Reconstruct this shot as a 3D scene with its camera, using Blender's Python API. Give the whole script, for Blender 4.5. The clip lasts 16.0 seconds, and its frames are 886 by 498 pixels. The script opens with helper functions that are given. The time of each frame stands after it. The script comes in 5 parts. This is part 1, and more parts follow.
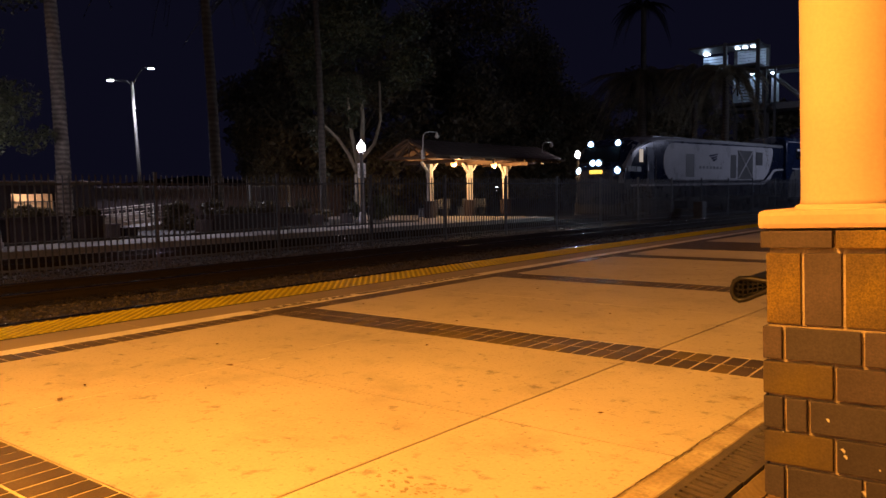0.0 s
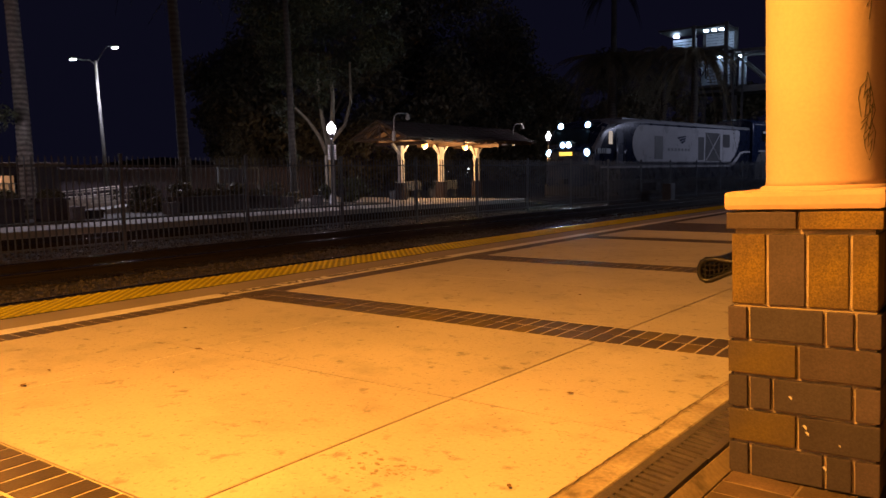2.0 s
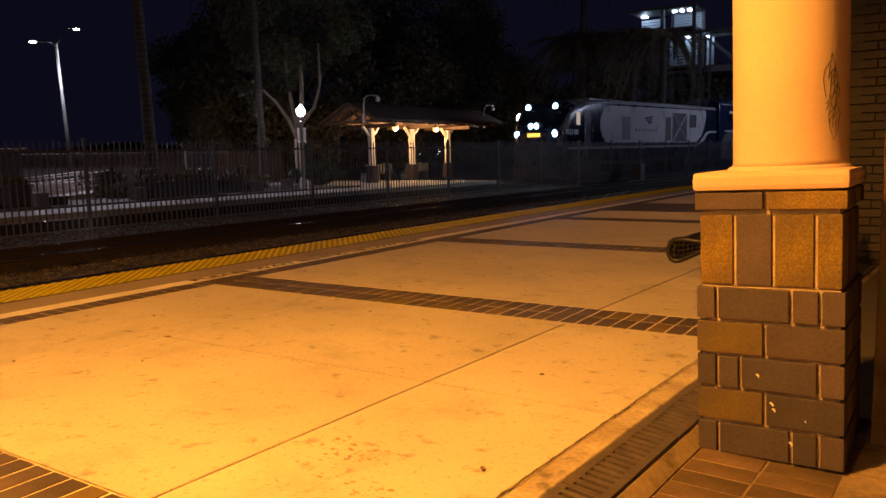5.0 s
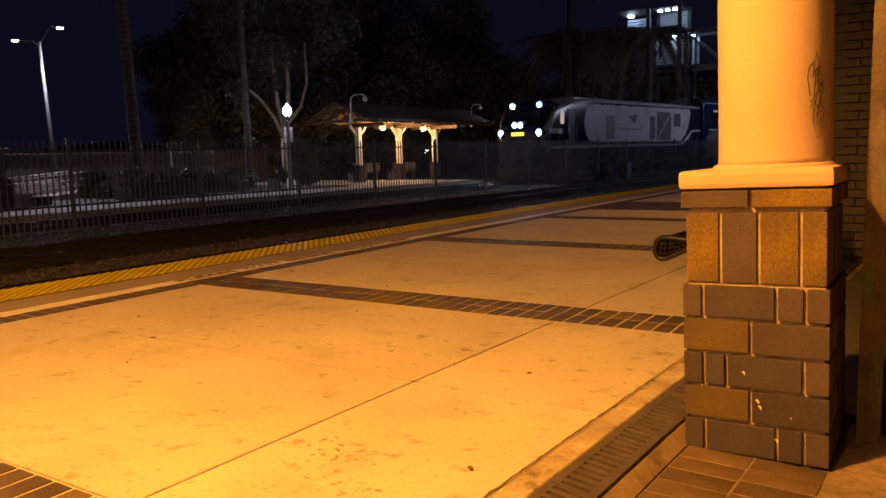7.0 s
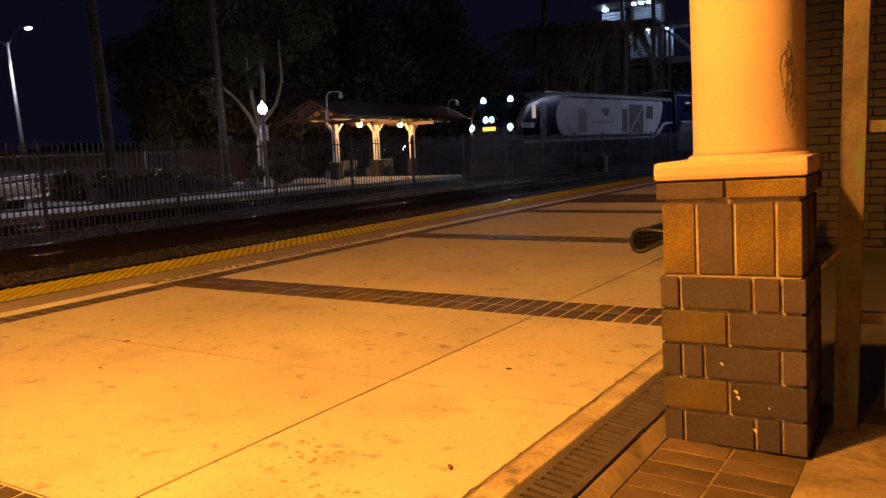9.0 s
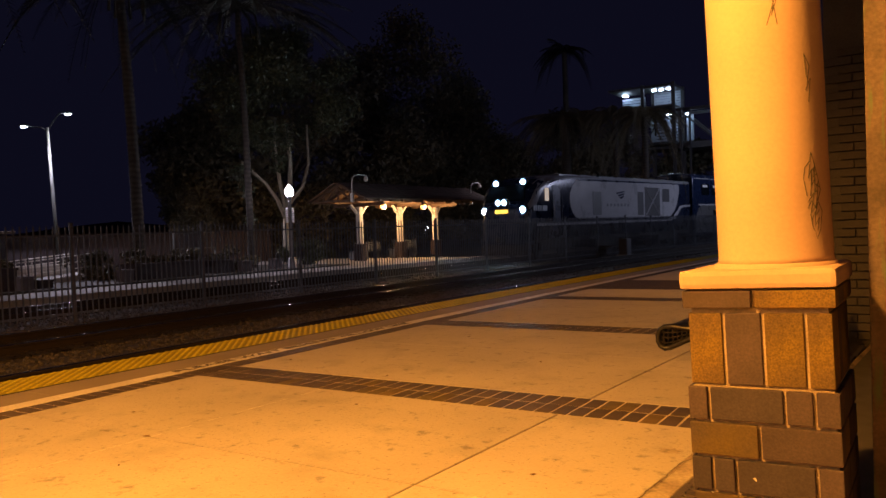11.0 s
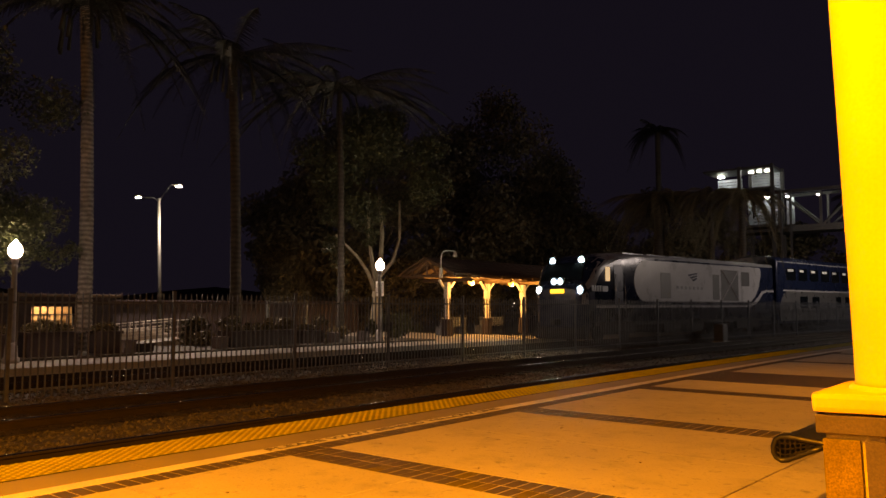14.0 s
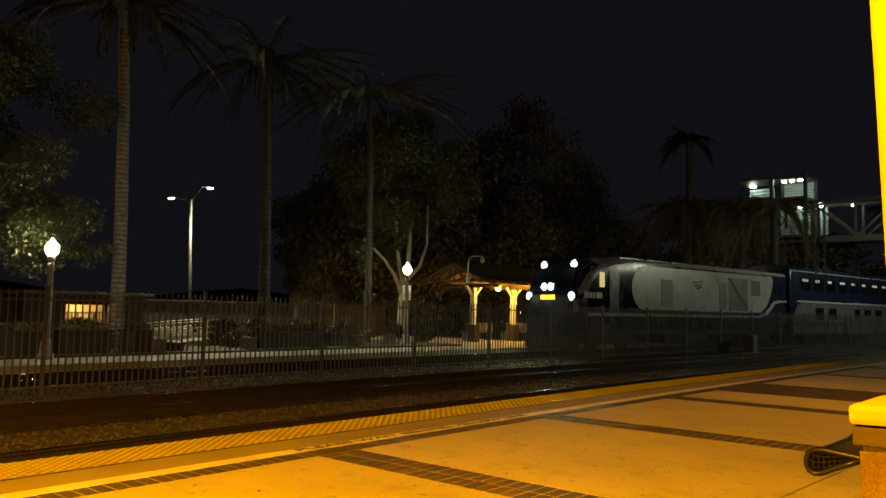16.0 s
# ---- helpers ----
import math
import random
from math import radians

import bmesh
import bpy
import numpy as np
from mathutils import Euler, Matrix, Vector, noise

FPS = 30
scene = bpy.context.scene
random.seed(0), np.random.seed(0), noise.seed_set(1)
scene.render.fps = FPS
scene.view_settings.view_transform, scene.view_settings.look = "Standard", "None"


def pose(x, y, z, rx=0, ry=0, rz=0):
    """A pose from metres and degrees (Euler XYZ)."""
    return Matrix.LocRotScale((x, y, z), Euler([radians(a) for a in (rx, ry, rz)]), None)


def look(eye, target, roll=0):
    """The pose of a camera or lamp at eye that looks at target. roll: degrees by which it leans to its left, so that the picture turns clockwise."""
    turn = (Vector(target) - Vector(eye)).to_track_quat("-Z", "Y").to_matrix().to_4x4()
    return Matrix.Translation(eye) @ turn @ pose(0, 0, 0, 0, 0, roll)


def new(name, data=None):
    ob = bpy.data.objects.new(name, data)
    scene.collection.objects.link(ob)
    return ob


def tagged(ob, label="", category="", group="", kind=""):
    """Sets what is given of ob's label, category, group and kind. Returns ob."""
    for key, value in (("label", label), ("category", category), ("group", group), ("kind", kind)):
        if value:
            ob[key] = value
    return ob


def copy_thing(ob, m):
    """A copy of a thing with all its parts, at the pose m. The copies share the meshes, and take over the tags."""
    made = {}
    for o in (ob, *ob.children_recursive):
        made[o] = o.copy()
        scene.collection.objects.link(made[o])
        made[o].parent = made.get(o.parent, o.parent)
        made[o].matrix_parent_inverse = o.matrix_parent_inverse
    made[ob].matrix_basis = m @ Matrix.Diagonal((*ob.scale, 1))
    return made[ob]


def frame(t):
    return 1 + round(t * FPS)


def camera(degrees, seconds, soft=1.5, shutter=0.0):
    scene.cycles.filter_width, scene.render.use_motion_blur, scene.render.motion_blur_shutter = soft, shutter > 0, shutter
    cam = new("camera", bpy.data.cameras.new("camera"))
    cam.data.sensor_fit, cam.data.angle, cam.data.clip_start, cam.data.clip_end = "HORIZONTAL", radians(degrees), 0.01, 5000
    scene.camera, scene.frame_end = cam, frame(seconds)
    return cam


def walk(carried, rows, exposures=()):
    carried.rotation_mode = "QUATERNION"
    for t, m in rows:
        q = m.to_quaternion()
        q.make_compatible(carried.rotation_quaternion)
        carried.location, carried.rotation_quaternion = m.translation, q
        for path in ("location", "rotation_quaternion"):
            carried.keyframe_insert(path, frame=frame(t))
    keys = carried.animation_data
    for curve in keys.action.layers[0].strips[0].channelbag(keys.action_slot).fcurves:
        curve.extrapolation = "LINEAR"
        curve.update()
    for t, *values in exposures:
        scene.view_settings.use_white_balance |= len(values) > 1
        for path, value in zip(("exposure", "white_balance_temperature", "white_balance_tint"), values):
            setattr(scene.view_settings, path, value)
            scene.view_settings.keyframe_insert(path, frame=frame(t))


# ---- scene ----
cam = camera(61.2, 16.0)
PATH = [
    (0, (6.746, 0.154, 1.073), (5.535, 1.738, 0.922), -0.9),
    (0.5, (6.747, 0.162, 1.073), (5.553, 1.758, 0.907), -0.9),
    (1, (6.747, 0.162, 1.072), (5.571, 1.77, 0.894), -0.9),
    (1.5, (6.748, 0.161, 1.075), (5.587, 1.779, 0.884), -0.9),
    (2, (6.747, 0.166, 1.072), (5.599, 1.791, 0.872), -0.9),
    (2.5, (6.745, 0.174, 1.073), (5.608, 1.806, 0.861), -0.9),
    (3, (6.745, 0.176, 1.072), (5.62, 1.814, 0.847), -0.9),
    (3.5, (6.745, 0.178, 1.069), (5.631, 1.823, 0.831), -0.9),
    (4, (6.744, 0.179, 1.072), (5.643, 1.83, 0.822), -1.1),
    (6.5, (6.745, 0.185, 1.078), (5.678, 1.858, 0.833), -1.5),
    (7, (6.743, 0.189, 1.075), (5.686, 1.868, 0.824), -1.5),
    (7.5, (6.744, 0.191, 1.071), (5.703, 1.877, 0.803), -1.8),
    (8, (6.743, 0.203, 1.07), (5.717, 1.896, 0.788), -2.0),
    (10.5, (6.735, 0.235, 1.117), (5.73, 1.959, 0.974), -2.2),
    (11, (6.733, 0.23, 1.172), (5.67, 1.924, 1.122), -2.1),
    (11.5, (6.711, 0.227, 1.203), (5.568, 1.868, 1.239), -1.9),
    (12, (6.653, 0.22, 1.24), (5.432, 1.802, 1.299), -1.5),
    (12.5, (6.629, 0.199, 1.297), (5.36, 1.743, 1.371), -1.1),
    (13, (6.643, 0.19, 1.304), (5.375, 1.731, 1.432), -0.7),
    (13.5, (6.631, 0.205, 1.291), (5.386, 1.764, 1.422), -0.4),
    (14, (6.631, 0.214, 1.28), (5.388, 1.773, 1.433), -0.0),
    (14.5, (6.631, 0.185, 1.283), (5.385, 1.741, 1.45), 0.4),
    (15, (6.626, 0.193, 1.279), (5.367, 1.737, 1.454), 0.7),
    (15.5, (6.622, 0.192, 1.271), (5.345, 1.722, 1.445), 1.0),
    (16, (6.626, 0.156, 1.277), (5.329, 1.669, 1.443), 1.1),
]
EXPOSURES = [(0, 0.1, 6500, 10), (10.5, 0.1, 6500, 10), (12.0, 0.42, 6200, 22), (12.6, 0.46, 6300, 28), (13.2, 0.53, 8600, 28), (14.0, 0.62, 14000, 10), (15.0, 0.64, 18000, -18), (16, 0.6, 19000, -27)]
walk(cam, [(t, look(eye, target, roll)) for t, eye, target, roll in PATH], EXPOSURES)

# ---- light ----

world = bpy.data.worlds.new("night")
scene.world = world
world.use_nodes = True
world.node_tree.nodes["Background"].inputs[0].default_value = (0.30, 0.29, 0.82, 1)
world.node_tree.nodes["Background"].inputs[1].default_value = 0.0105


def lamp(name, place, watts, colour, radius):
    data = bpy.data.lights.new(name, "POINT")
    data.energy, data.color, data.shadow_soft_size = watts, colour, radius
    ob = new(name, data)
    ob.location = place
    return ob


SODIUM = (1.0, 0.375, 0.042)
COOL = (0.90, 0.82, 1.0)


def down_lamp(name, place, watts, colour, cone, blend):
    """A shaded lamp that throws its light downwards."""
    data = bpy.data.lights.new(name, "SPOT")
    data.energy, data.color, data.shadow_soft_size = watts, colour, 0.14
    data.spot_size, data.spot_blend = radians(cone), blend
    ob = new(name, data)
    ob.location = place
    return ob


down_lamp("canopy_lamp", (4.6, 0.3, 3.9), 2280, SODIUM, 164, 0.3)
down_lamp("canopy_lamp", (5.7, -2.3, 3.7), 330, SODIUM, 170, 0.2)
down_lamp("canopy_lamp", (5.4, 13.5, 4.2), 280, SODIUM, 170, 0.2)

# unseen warm fill, added to lift the dark trees, fence and far platform
lamp("fill_lamp", (-3.0, -16.0, 8.5), 1700, (1.0, 0.55, 0.28), 0.25)
lamp("platform_lamp", (6.6, 52.0, 6.5), 1500, (0.70, 0.74, 1.0), 0.2)
down_lamp("street_lamp", (-25.2, 20.65, 6.9), 1100, COOL, 150, 0.4)
down_lamp("street_lamp", (-25.2, 18.55, 6.1), 1100, COOL, 150, 0.4)


# ---- materials ----
def nodes_of(m):
    m.use_nodes = True
    return m.node_tree.nodes, m.node_tree.links, m.node_tree.nodes["Principled BSDF"]


def mat(name, colour, rough=0.6, metal=0.0, vary=0.25, scale=6.0, bump=0.15, fine=60.0, per_object=0.0, per_island=0.0, second=None, spots=0.5, spread=0.12, grain=0.5):
    """Base colour broken up by broad stains and fine grain, with bump from the grain."""
    m = bpy.data.materials.new(name)
    n, l, b = nodes_of(m)
    co = n.new("ShaderNodeTexCoord")
    big, small = n.new("ShaderNodeTexNoise"), n.new("ShaderNodeTexNoise")
    big.inputs["Scale"].default_value, big.inputs["Detail"].default_value = scale, 5
    small.inputs["Scale"].default_value, small.inputs["Detail"].default_value = fine, 3
    l.new(co.outputs["Object"], big.inputs["Vector"])
    l.new(co.outputs["Object"], small.inputs["Vector"])
    ramp = n.new("ShaderNodeValToRGB")
    dark = second or tuple(c * (1 - vary) for c in colour)
    light = tuple(min(1, c * (1 + vary * 0.6)) for c in colour)
    ramp.color_ramp.elements[0].position, ramp.color_ramp.elements[1].position = 0.5 - spots * 0.4, 0.5 + spots * 0.4
    ramp.color_ramp.elements[0].color, ramp.color_ramp.elements[1].color = (*dark, 1), (*light, 1)
    l.new(big.outputs["Fac"], ramp.inputs["Fac"])
    mix = n.new("ShaderNodeMix")
    mix.data_type, mix.blend_type = "RGBA", "MULTIPLY"
    mix.inputs["Factor"].default_value = grain
    l.new(ramp.outputs["Color"], mix.inputs["A"])
    speck = n.new("ShaderNodeMapRange")
    speck.inputs["From Min"].default_value, speck.inputs["From Max"].default_value = 0.3, 0.7
    speck.inputs["To Min"].default_value, speck.inputs["To Max"].default_value = 0.6, 1.25
    l.new(small.outputs["Fac"], speck.inputs["Value"])
    l.new(speck.outputs["Result"], mix.inputs["B"])
    out = mix.outputs["Result"]
    if per_object or per_island:
        hsv = n.new("ShaderNodeHueSaturation")
        src = n.new("ShaderNodeObjectInfo").outputs["Random"] if per_object else n.new("ShaderNodeNewGeometry").outputs["Random Per Island"]
        amount = per_object or per_island
        r = n.new("ShaderNodeMapRange")
        r.inputs["To Min"].default_value, r.inputs["To Max"].default_value = 1 - amount, 1 + amount
        l.new(src, r.inputs["Value"])
        l.new(r.outputs["Result"], hsv.inputs["Value"])
        h = n.new("ShaderNodeMapRange")
        h.inputs["To Min"].default_value, h.inputs["To Max"].default_value = 0.5 + amount * 0.05, 0.5 - amount * 0.03
        l.new(src, h.inputs["Value"])
        l.new(h.outputs["Result"], hsv.inputs["Hue"])
        l.new(out, hsv.inputs["Color"])
        out = hsv.outputs["Color"]
    l.new(out, b.inputs["Base Color"])
    rr = n.new("ShaderNodeMapRange")
    rr.inputs["To Min"].default_value, rr.inputs["To Max"].default_value = max(0.03, rough - spread), min(1, rough + spread)
    l.new(big.outputs["Fac"], rr.inputs["Value"])
    l.new(rr.outputs["Result"], b.inputs["Roughness"])
    b.inputs["Metallic"].default_value = metal
    if bump:
        bp = n.new("ShaderNodeBump")
        bp.inputs["Strength"].default_value, bp.inputs["Distance"].default_value = bump, 0.01
        l.new(small.outputs["Fac"], bp.inputs["Height"])
        l.new(bp.outputs["Normal"], b.inputs["Normal"])
    return m


def glow(name, colour, strength):
    m = bpy.data.materials.new(name)
    n, l, b = nodes_of(m)
    b.inputs["Base Color"].default_value = (0.8, 0.8, 0.8, 1)
    b.inputs["Emission Color"].default_value = (*colour, 1)
    b.inputs["Emission Strength"].default_value = strength
    return m


M = {}
M["concrete"] = mat("concrete", (0.50, 0.458, 0.40), 0.75, vary=0.12, scale=0.9, fine=60, bump=0.01, grain=0.16, per_object=0.05)


def stain(m, scale, low, high, amount):
    """Dark blotches of dirt over what a material has."""
    n, l, b = m.node_tree.nodes, m.node_tree.links, m.node_tree.nodes["Principled BSDF"]
    src = b.inputs["Base Color"].links[0].from_socket
    t, r, mix, co = n.new("ShaderNodeTexNoise"), n.new("ShaderNodeMapRange"), n.new("ShaderNodeMix"), n.new("ShaderNodeTexCoord")
    t.inputs["Scale"].default_value, t.inputs["Detail"].default_value, t.inputs["Roughness"].default_value = scale, 9, 0.62
    r.inputs["From Min"].default_value, r.inputs["From Max"].default_value = low, high
    r.inputs["To Min"].default_value, r.inputs["To Max"].default_value = 1.0, 1.0 - amount
    mix.data_type, mix.blend_type = "RGBA", "MULTIPLY"
    mix.inputs["Factor"].default_value = 1.0
    l.new(co.outputs["Object"], t.inputs["Vector"])
    l.new(t.outputs["Fac"], r.inputs["Value"])
    l.new(src, mix.inputs["A"])
    l.new(r.outputs["Result"], mix.inputs["B"])
    l.new(mix.outputs["Result"], b.inputs["Base Color"])
    return m


stain(M["concrete"], 2.3, 0.52, 0.70, 0.20)
stain(M["concrete"], 8.0, 0.585, 0.68, 0.42)
stain(M["concrete"], 38.0, 0.58, 0.68, 0.45)
M["concrete_far"] = mat("concrete_far", (0.36, 0.35, 0.34), 0.8, vary=0.2, scale=0.8, fine=30)
M["edge_concrete"] = mat("edge_concrete", (0.29, 0.245, 0.19), 0.8, vary=0.18, scale=1.2, fine=60, bump=0.02, grain=0.2)
M["gutter"] = mat("gutter", (0.42, 0.37, 0.30), 0.85, vary=0.3, scale=4, fine=60, second=(0.24, 0.19, 0.14))
M["floor_dirt"] = mat("floor_dirt", (0.27, 0.21, 0.145), 0.85, vary=0.45, scale=3, fine=50, second=(0.15, 0.115, 0.085))
M["joint"] = mat("joint", (0.13, 0.105, 0.08), 0.9, vary=0.4, scale=5, fine=80)
M["grout"] = mat("grout", (0.56, 0.50, 0.40), 0.9, vary=0.3, scale=8, fine=90)
stain(M["gutter"], 9.0, 0.55, 0.68, 0.5)
stain(M["floor_dirt"], 7.0, 0.52, 0.66, 0.45)
M["stain_mark"] = mat("stain_mark", (0.33, 0.27, 0.19), 0.85, vary=0.3, scale=20, fine=90, bump=0.05)
M["white_line"] = mat("white_line", (0.74, 0.70, 0.64), 0.6, vary=0.2, scale=3, fine=60)
M["letter"] = mat("letter", (0.13, 0.11, 0.09), 0.7, vary=0.5, scale=12, fine=90)
M["tactile_dome"] = mat("tactile_dome", (0.52, 0.45, 0.006), 0.5, vary=0.15, scale=2.5, fine=50, bump=0.03)
M["tactile"] = mat("tactile", (0.33, 0.28, 0.005), 0.75, vary=0.22, scale=2.5, fine=50, bump=0.05, per_object=0.06)
M["paver_gold"] = mat("paver_gold", (0.145, 0.108, 0.045), 0.6, vary=0.3, scale=5, fine=90, bump=0.2, per_object=0.2)
M["paver"] = mat("paver", (0.092, 0.072, 0.062), 0.55, vary=0.35, scale=4, fine=90, bump=0.2, per_object=0.2)
M["floor_brick"] = mat("floor_brick", (0.13, 0.092, 0.072), 0.8, vary=0.4, scale=5, fine=90, bump=0.25, per_object=0.3)
M["brick_dark"] = mat("brick_dark", (0.056, 0.046, 0.058), 0.8, vary=0.2, scale=6, fine=140, bump=0.12, per_object=0.14)
M["brick_red"] = mat("brick_red", (0.080, 0.060, 0.070), 0.8, vary=0.22, scale=7, fine=140, bump=0.15, per_object=0.12)
M["brick_gold"] = mat("brick_gold", (0.17, 0.11, 0.018), 0.8, vary=0.4, scale=7, fine=170, bump=0.2, per_object=0.15, second=(0.10, 0.066, 0.036), grain=1.0)
M["brick_mix"] = mat("brick_mix", (0.110, 0.078, 0.020), 0.8, vary=0.3, scale=5, fine=140, bump=0.15, second=(0.062, 0.048, 0.052))
M["mortar"] = mat("mortar", (0.44, 0.36, 0.27), 0.92, vary=0.3, scale=10, fine=160, bump=0.5)
M["stucco"] = mat("stucco", (0.56, 0.41, 0.325), 0.85, vary=0.09, scale=2.5, fine=75, bump=0.10, grain=0.12)
M["ink"] = mat("ink", (0.10, 0.09, 0.06), 0.8, vary=0.4, scale=30, fine=120, bump=0)
M["ballast"] = mat("ballast", (0.085, 0.075, 0.065), 0.9, vary=0.4, scale=2, fine=25, bump=0.6)
M["stone"] = mat("stone", (0.10, 0.09, 0.082), 0.75, vary=0.2, scale=4, fine=40, per_island=0.55)
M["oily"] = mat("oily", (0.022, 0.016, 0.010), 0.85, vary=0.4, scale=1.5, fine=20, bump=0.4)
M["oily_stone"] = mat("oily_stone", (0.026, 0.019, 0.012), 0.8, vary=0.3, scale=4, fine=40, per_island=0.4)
M["tie"] = mat("tie", (0.035, 0.03, 0.025), 0.85, vary=0.3, scale=5, fine=50, per_object=0.2)
M["rail_steel"] = mat("rail_steel", (0.62, 0.60, 0.57), 0.15, 1.0, spread=0.04, vary=0.15, scale=3, fine=7, bump=0.45)
M["rail_rust"] = mat("rail_rust", (0.022, 0.015, 0.011), 0.8, vary=0.4, scale=8, fine=60)
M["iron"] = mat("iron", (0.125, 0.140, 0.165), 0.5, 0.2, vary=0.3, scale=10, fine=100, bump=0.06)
M["grate"] = mat("grate", (0.105, 0.088, 0.08), 0.5, 0.1, vary=0.45, scale=8, fine=110, bump=0.2)
M["black_steel"] = mat("black_steel", (0.016, 0.016, 0.018), 0.35, 0.2, vary=0.2, scale=9, fine=90, bump=0.05)
M["pit"] = mat("pit", (0.008, 0.007, 0.006), 0.95, bump=0)
M["rust_post"] = mat("rust_post", (0.14, 0.105, 0.095), 0.75, 0.1, vary=0.5, scale=5, fine=80, bump=0.3, second=(0.06, 0.047, 0.042))


def drips(m, colour, low, high):
    """Runs of old paint, drawn out downwards."""
    n, l, b = m.node_tree.nodes, m.node_tree.links, m.node_tree.nodes["Principled BSDF"]
    src = b.inputs["Base Color"].links[0].from_socket
    co, mp, t, r, mix = n.new("ShaderNodeTexCoord"), n.new("ShaderNodeMapping"), n.new("ShaderNodeTexNoise"), n.new("ShaderNodeMapRange"), n.new("ShaderNodeMix")
    mp.inputs["Scale"].default_value = (26, 26, 3.2)
    t.inputs["Scale"].default_value, t.inputs["Detail"].default_value = 1.0, 6
    r.inputs["From Min"].default_value, r.inputs["From Max"].default_value = low, high
    mix.data_type = "RGBA"
    mix.inputs["B"].default_value = (*colour, 1)
    l.new(co.outputs["Object"], mp.inputs["Vector"])
    l.new(mp.outputs["Vector"], t.inputs["Vector"])
    l.new(t.outputs["Fac"], r.inputs["Value"])
    l.new(r.outputs["Result"], mix.inputs["Factor"])
    l.new(src, mix.inputs["A"])
    l.new(mix.outputs["Result"], b.inputs["Base Color"])


drips(M["rust_post"], (0.10, 0.15, 0.09), 0.54, 0.66)
M["wall_dark"] = mat("wall_dark", (0.042, 0.038, 0.038), 0.85, vary=0.4, scale=4, fine=50, bump=0.4, per_object=0.2)
M["ground"] = mat("ground", (0.07, 0.065, 0.06), 0.9, vary=0.35, scale=0.4, fine=8)
M["white_paint"] = mat("white_paint", (0.72, 0.69, 0.64), 0.55, vary=0.12, scale=3, fine=60, bump=0.08)
M["wood_beam"] = mat("wood_beam", (0.15, 0.095, 0.06), 0.65, vary=0.3, scale=5, fine=60)
M["roof_tile"] = mat("roof_tile", (0.075, 0.038, 0.03), 0.8, vary=0.3, scale=4, fine=40, per_object=0.25)
M["planter_brick"] = mat("planter_brick", (0.046, 0.032, 0.036), 0.8, vary=0.3, scale=6, fine=60)
M["lamp_post"] = mat("lamp_post", (0.34, 0.34, 0.36), 0.5, 0.2, vary=0.2, scale=8, fine=80)
M["steel_pole"] = mat("steel_pole", (0.11, 0.115, 0.11), 0.5, 0.3, vary=0.15, scale=4, fine=60)
M["swoop"] = mat("swoop", (0.44, 0.45, 0.48), 0.32, 0.1, vary=0.08, scale=1.5, fine=30, bump=0.02)
M["sign"] = mat("sign", (0.86, 0.86, 0.88), 0.5, vary=0.08, scale=6, fine=60, bump=0)
# one palm bark twice: dark for unlit palms, paler where lamplight is painted in
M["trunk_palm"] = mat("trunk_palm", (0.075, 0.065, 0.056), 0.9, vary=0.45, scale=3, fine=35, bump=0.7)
M["trunk_lamplit"] = mat("trunk_lamplit", (0.30, 0.27, 0.25), 0.9, vary=0.45, scale=6, fine=35, bump=0.7)


def rings(m, pitch, dark):
    """Leaf-scar rings round an upright trunk."""
    n, l, b = m.node_tree.nodes, m.node_tree.links, m.node_tree.nodes["Principled BSDF"]
    src = b.inputs["Base Color"].links[0].from_socket
    co, w, r, mix = n.new("ShaderNodeTexCoord"), n.new("ShaderNodeTexWave"), n.new("ShaderNodeMapRange"), n.new("ShaderNodeMix")
    w.bands_direction = "Z"
    w.inputs["Scale"].default_value, w.inputs["Distortion"].default_value, w.inputs["Detail Scale"].default_value = 0.314 / pitch, 2.5, 1.5
    r.inputs["To Min"].default_value, r.inputs["To Max"].default_value = dark, 1.0
    mix.data_type, mix.blend_type = "RGBA", "MULTIPLY"
    mix.inputs["Factor"].default_value = 1.0
    l.new(co.outputs["Object"], w.inputs["Vector"])
    l.new(w.outputs["Fac"], r.inputs["Value"])
    l.new(src, mix.inputs["A"])
    l.new(r.outputs["Result"], mix.inputs["B"])
    l.new(mix.outputs["Result"], b.inputs["Base Color"])


rings(M["trunk_lamplit"], 0.16, 0.45)
rings(M["trunk_palm"], 0.2, 0.5)
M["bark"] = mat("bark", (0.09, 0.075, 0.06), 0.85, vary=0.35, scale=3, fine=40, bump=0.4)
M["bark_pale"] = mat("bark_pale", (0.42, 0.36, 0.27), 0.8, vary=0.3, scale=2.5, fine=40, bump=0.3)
M["leaf"] = mat("leaf", (0.066, 0.076, 0.036), 0.5, vary=0.3, scale=1.0, fine=12, bump=0, per_island=0.45)
M["leaf_dark"] = mat("leaf_dark", (0.12, 0.102, 0.06), 0.55, vary=0.3, scale=1.0, fine=12, bump=0, per_island=0.45)
M["frond"] = mat("frond", (0.022, 0.021, 0.013), 0.5, vary=0.3, scale=1.0, fine=10, bump=0, per_island=0.3)
# paler copy of the fronds that paints in the tower lamps' light
M["frond_lit"] = mat("frond_lit", (0.17, 0.15, 0.10), 0.6, vary=0.3, scale=1.0, fine=10, bump=0, per_island=0.35)
M["navy"] = mat("navy", (0.014, 0.026, 0.075), 0.28, 0.1, vary=0.12, scale=1.5, fine=30, bump=0.02)
M["train_white"] = mat("train_white", (0.52, 0.53, 0.57), 0.3, 0.0, vary=0.08, scale=1.5, fine=30, bump=0.02)
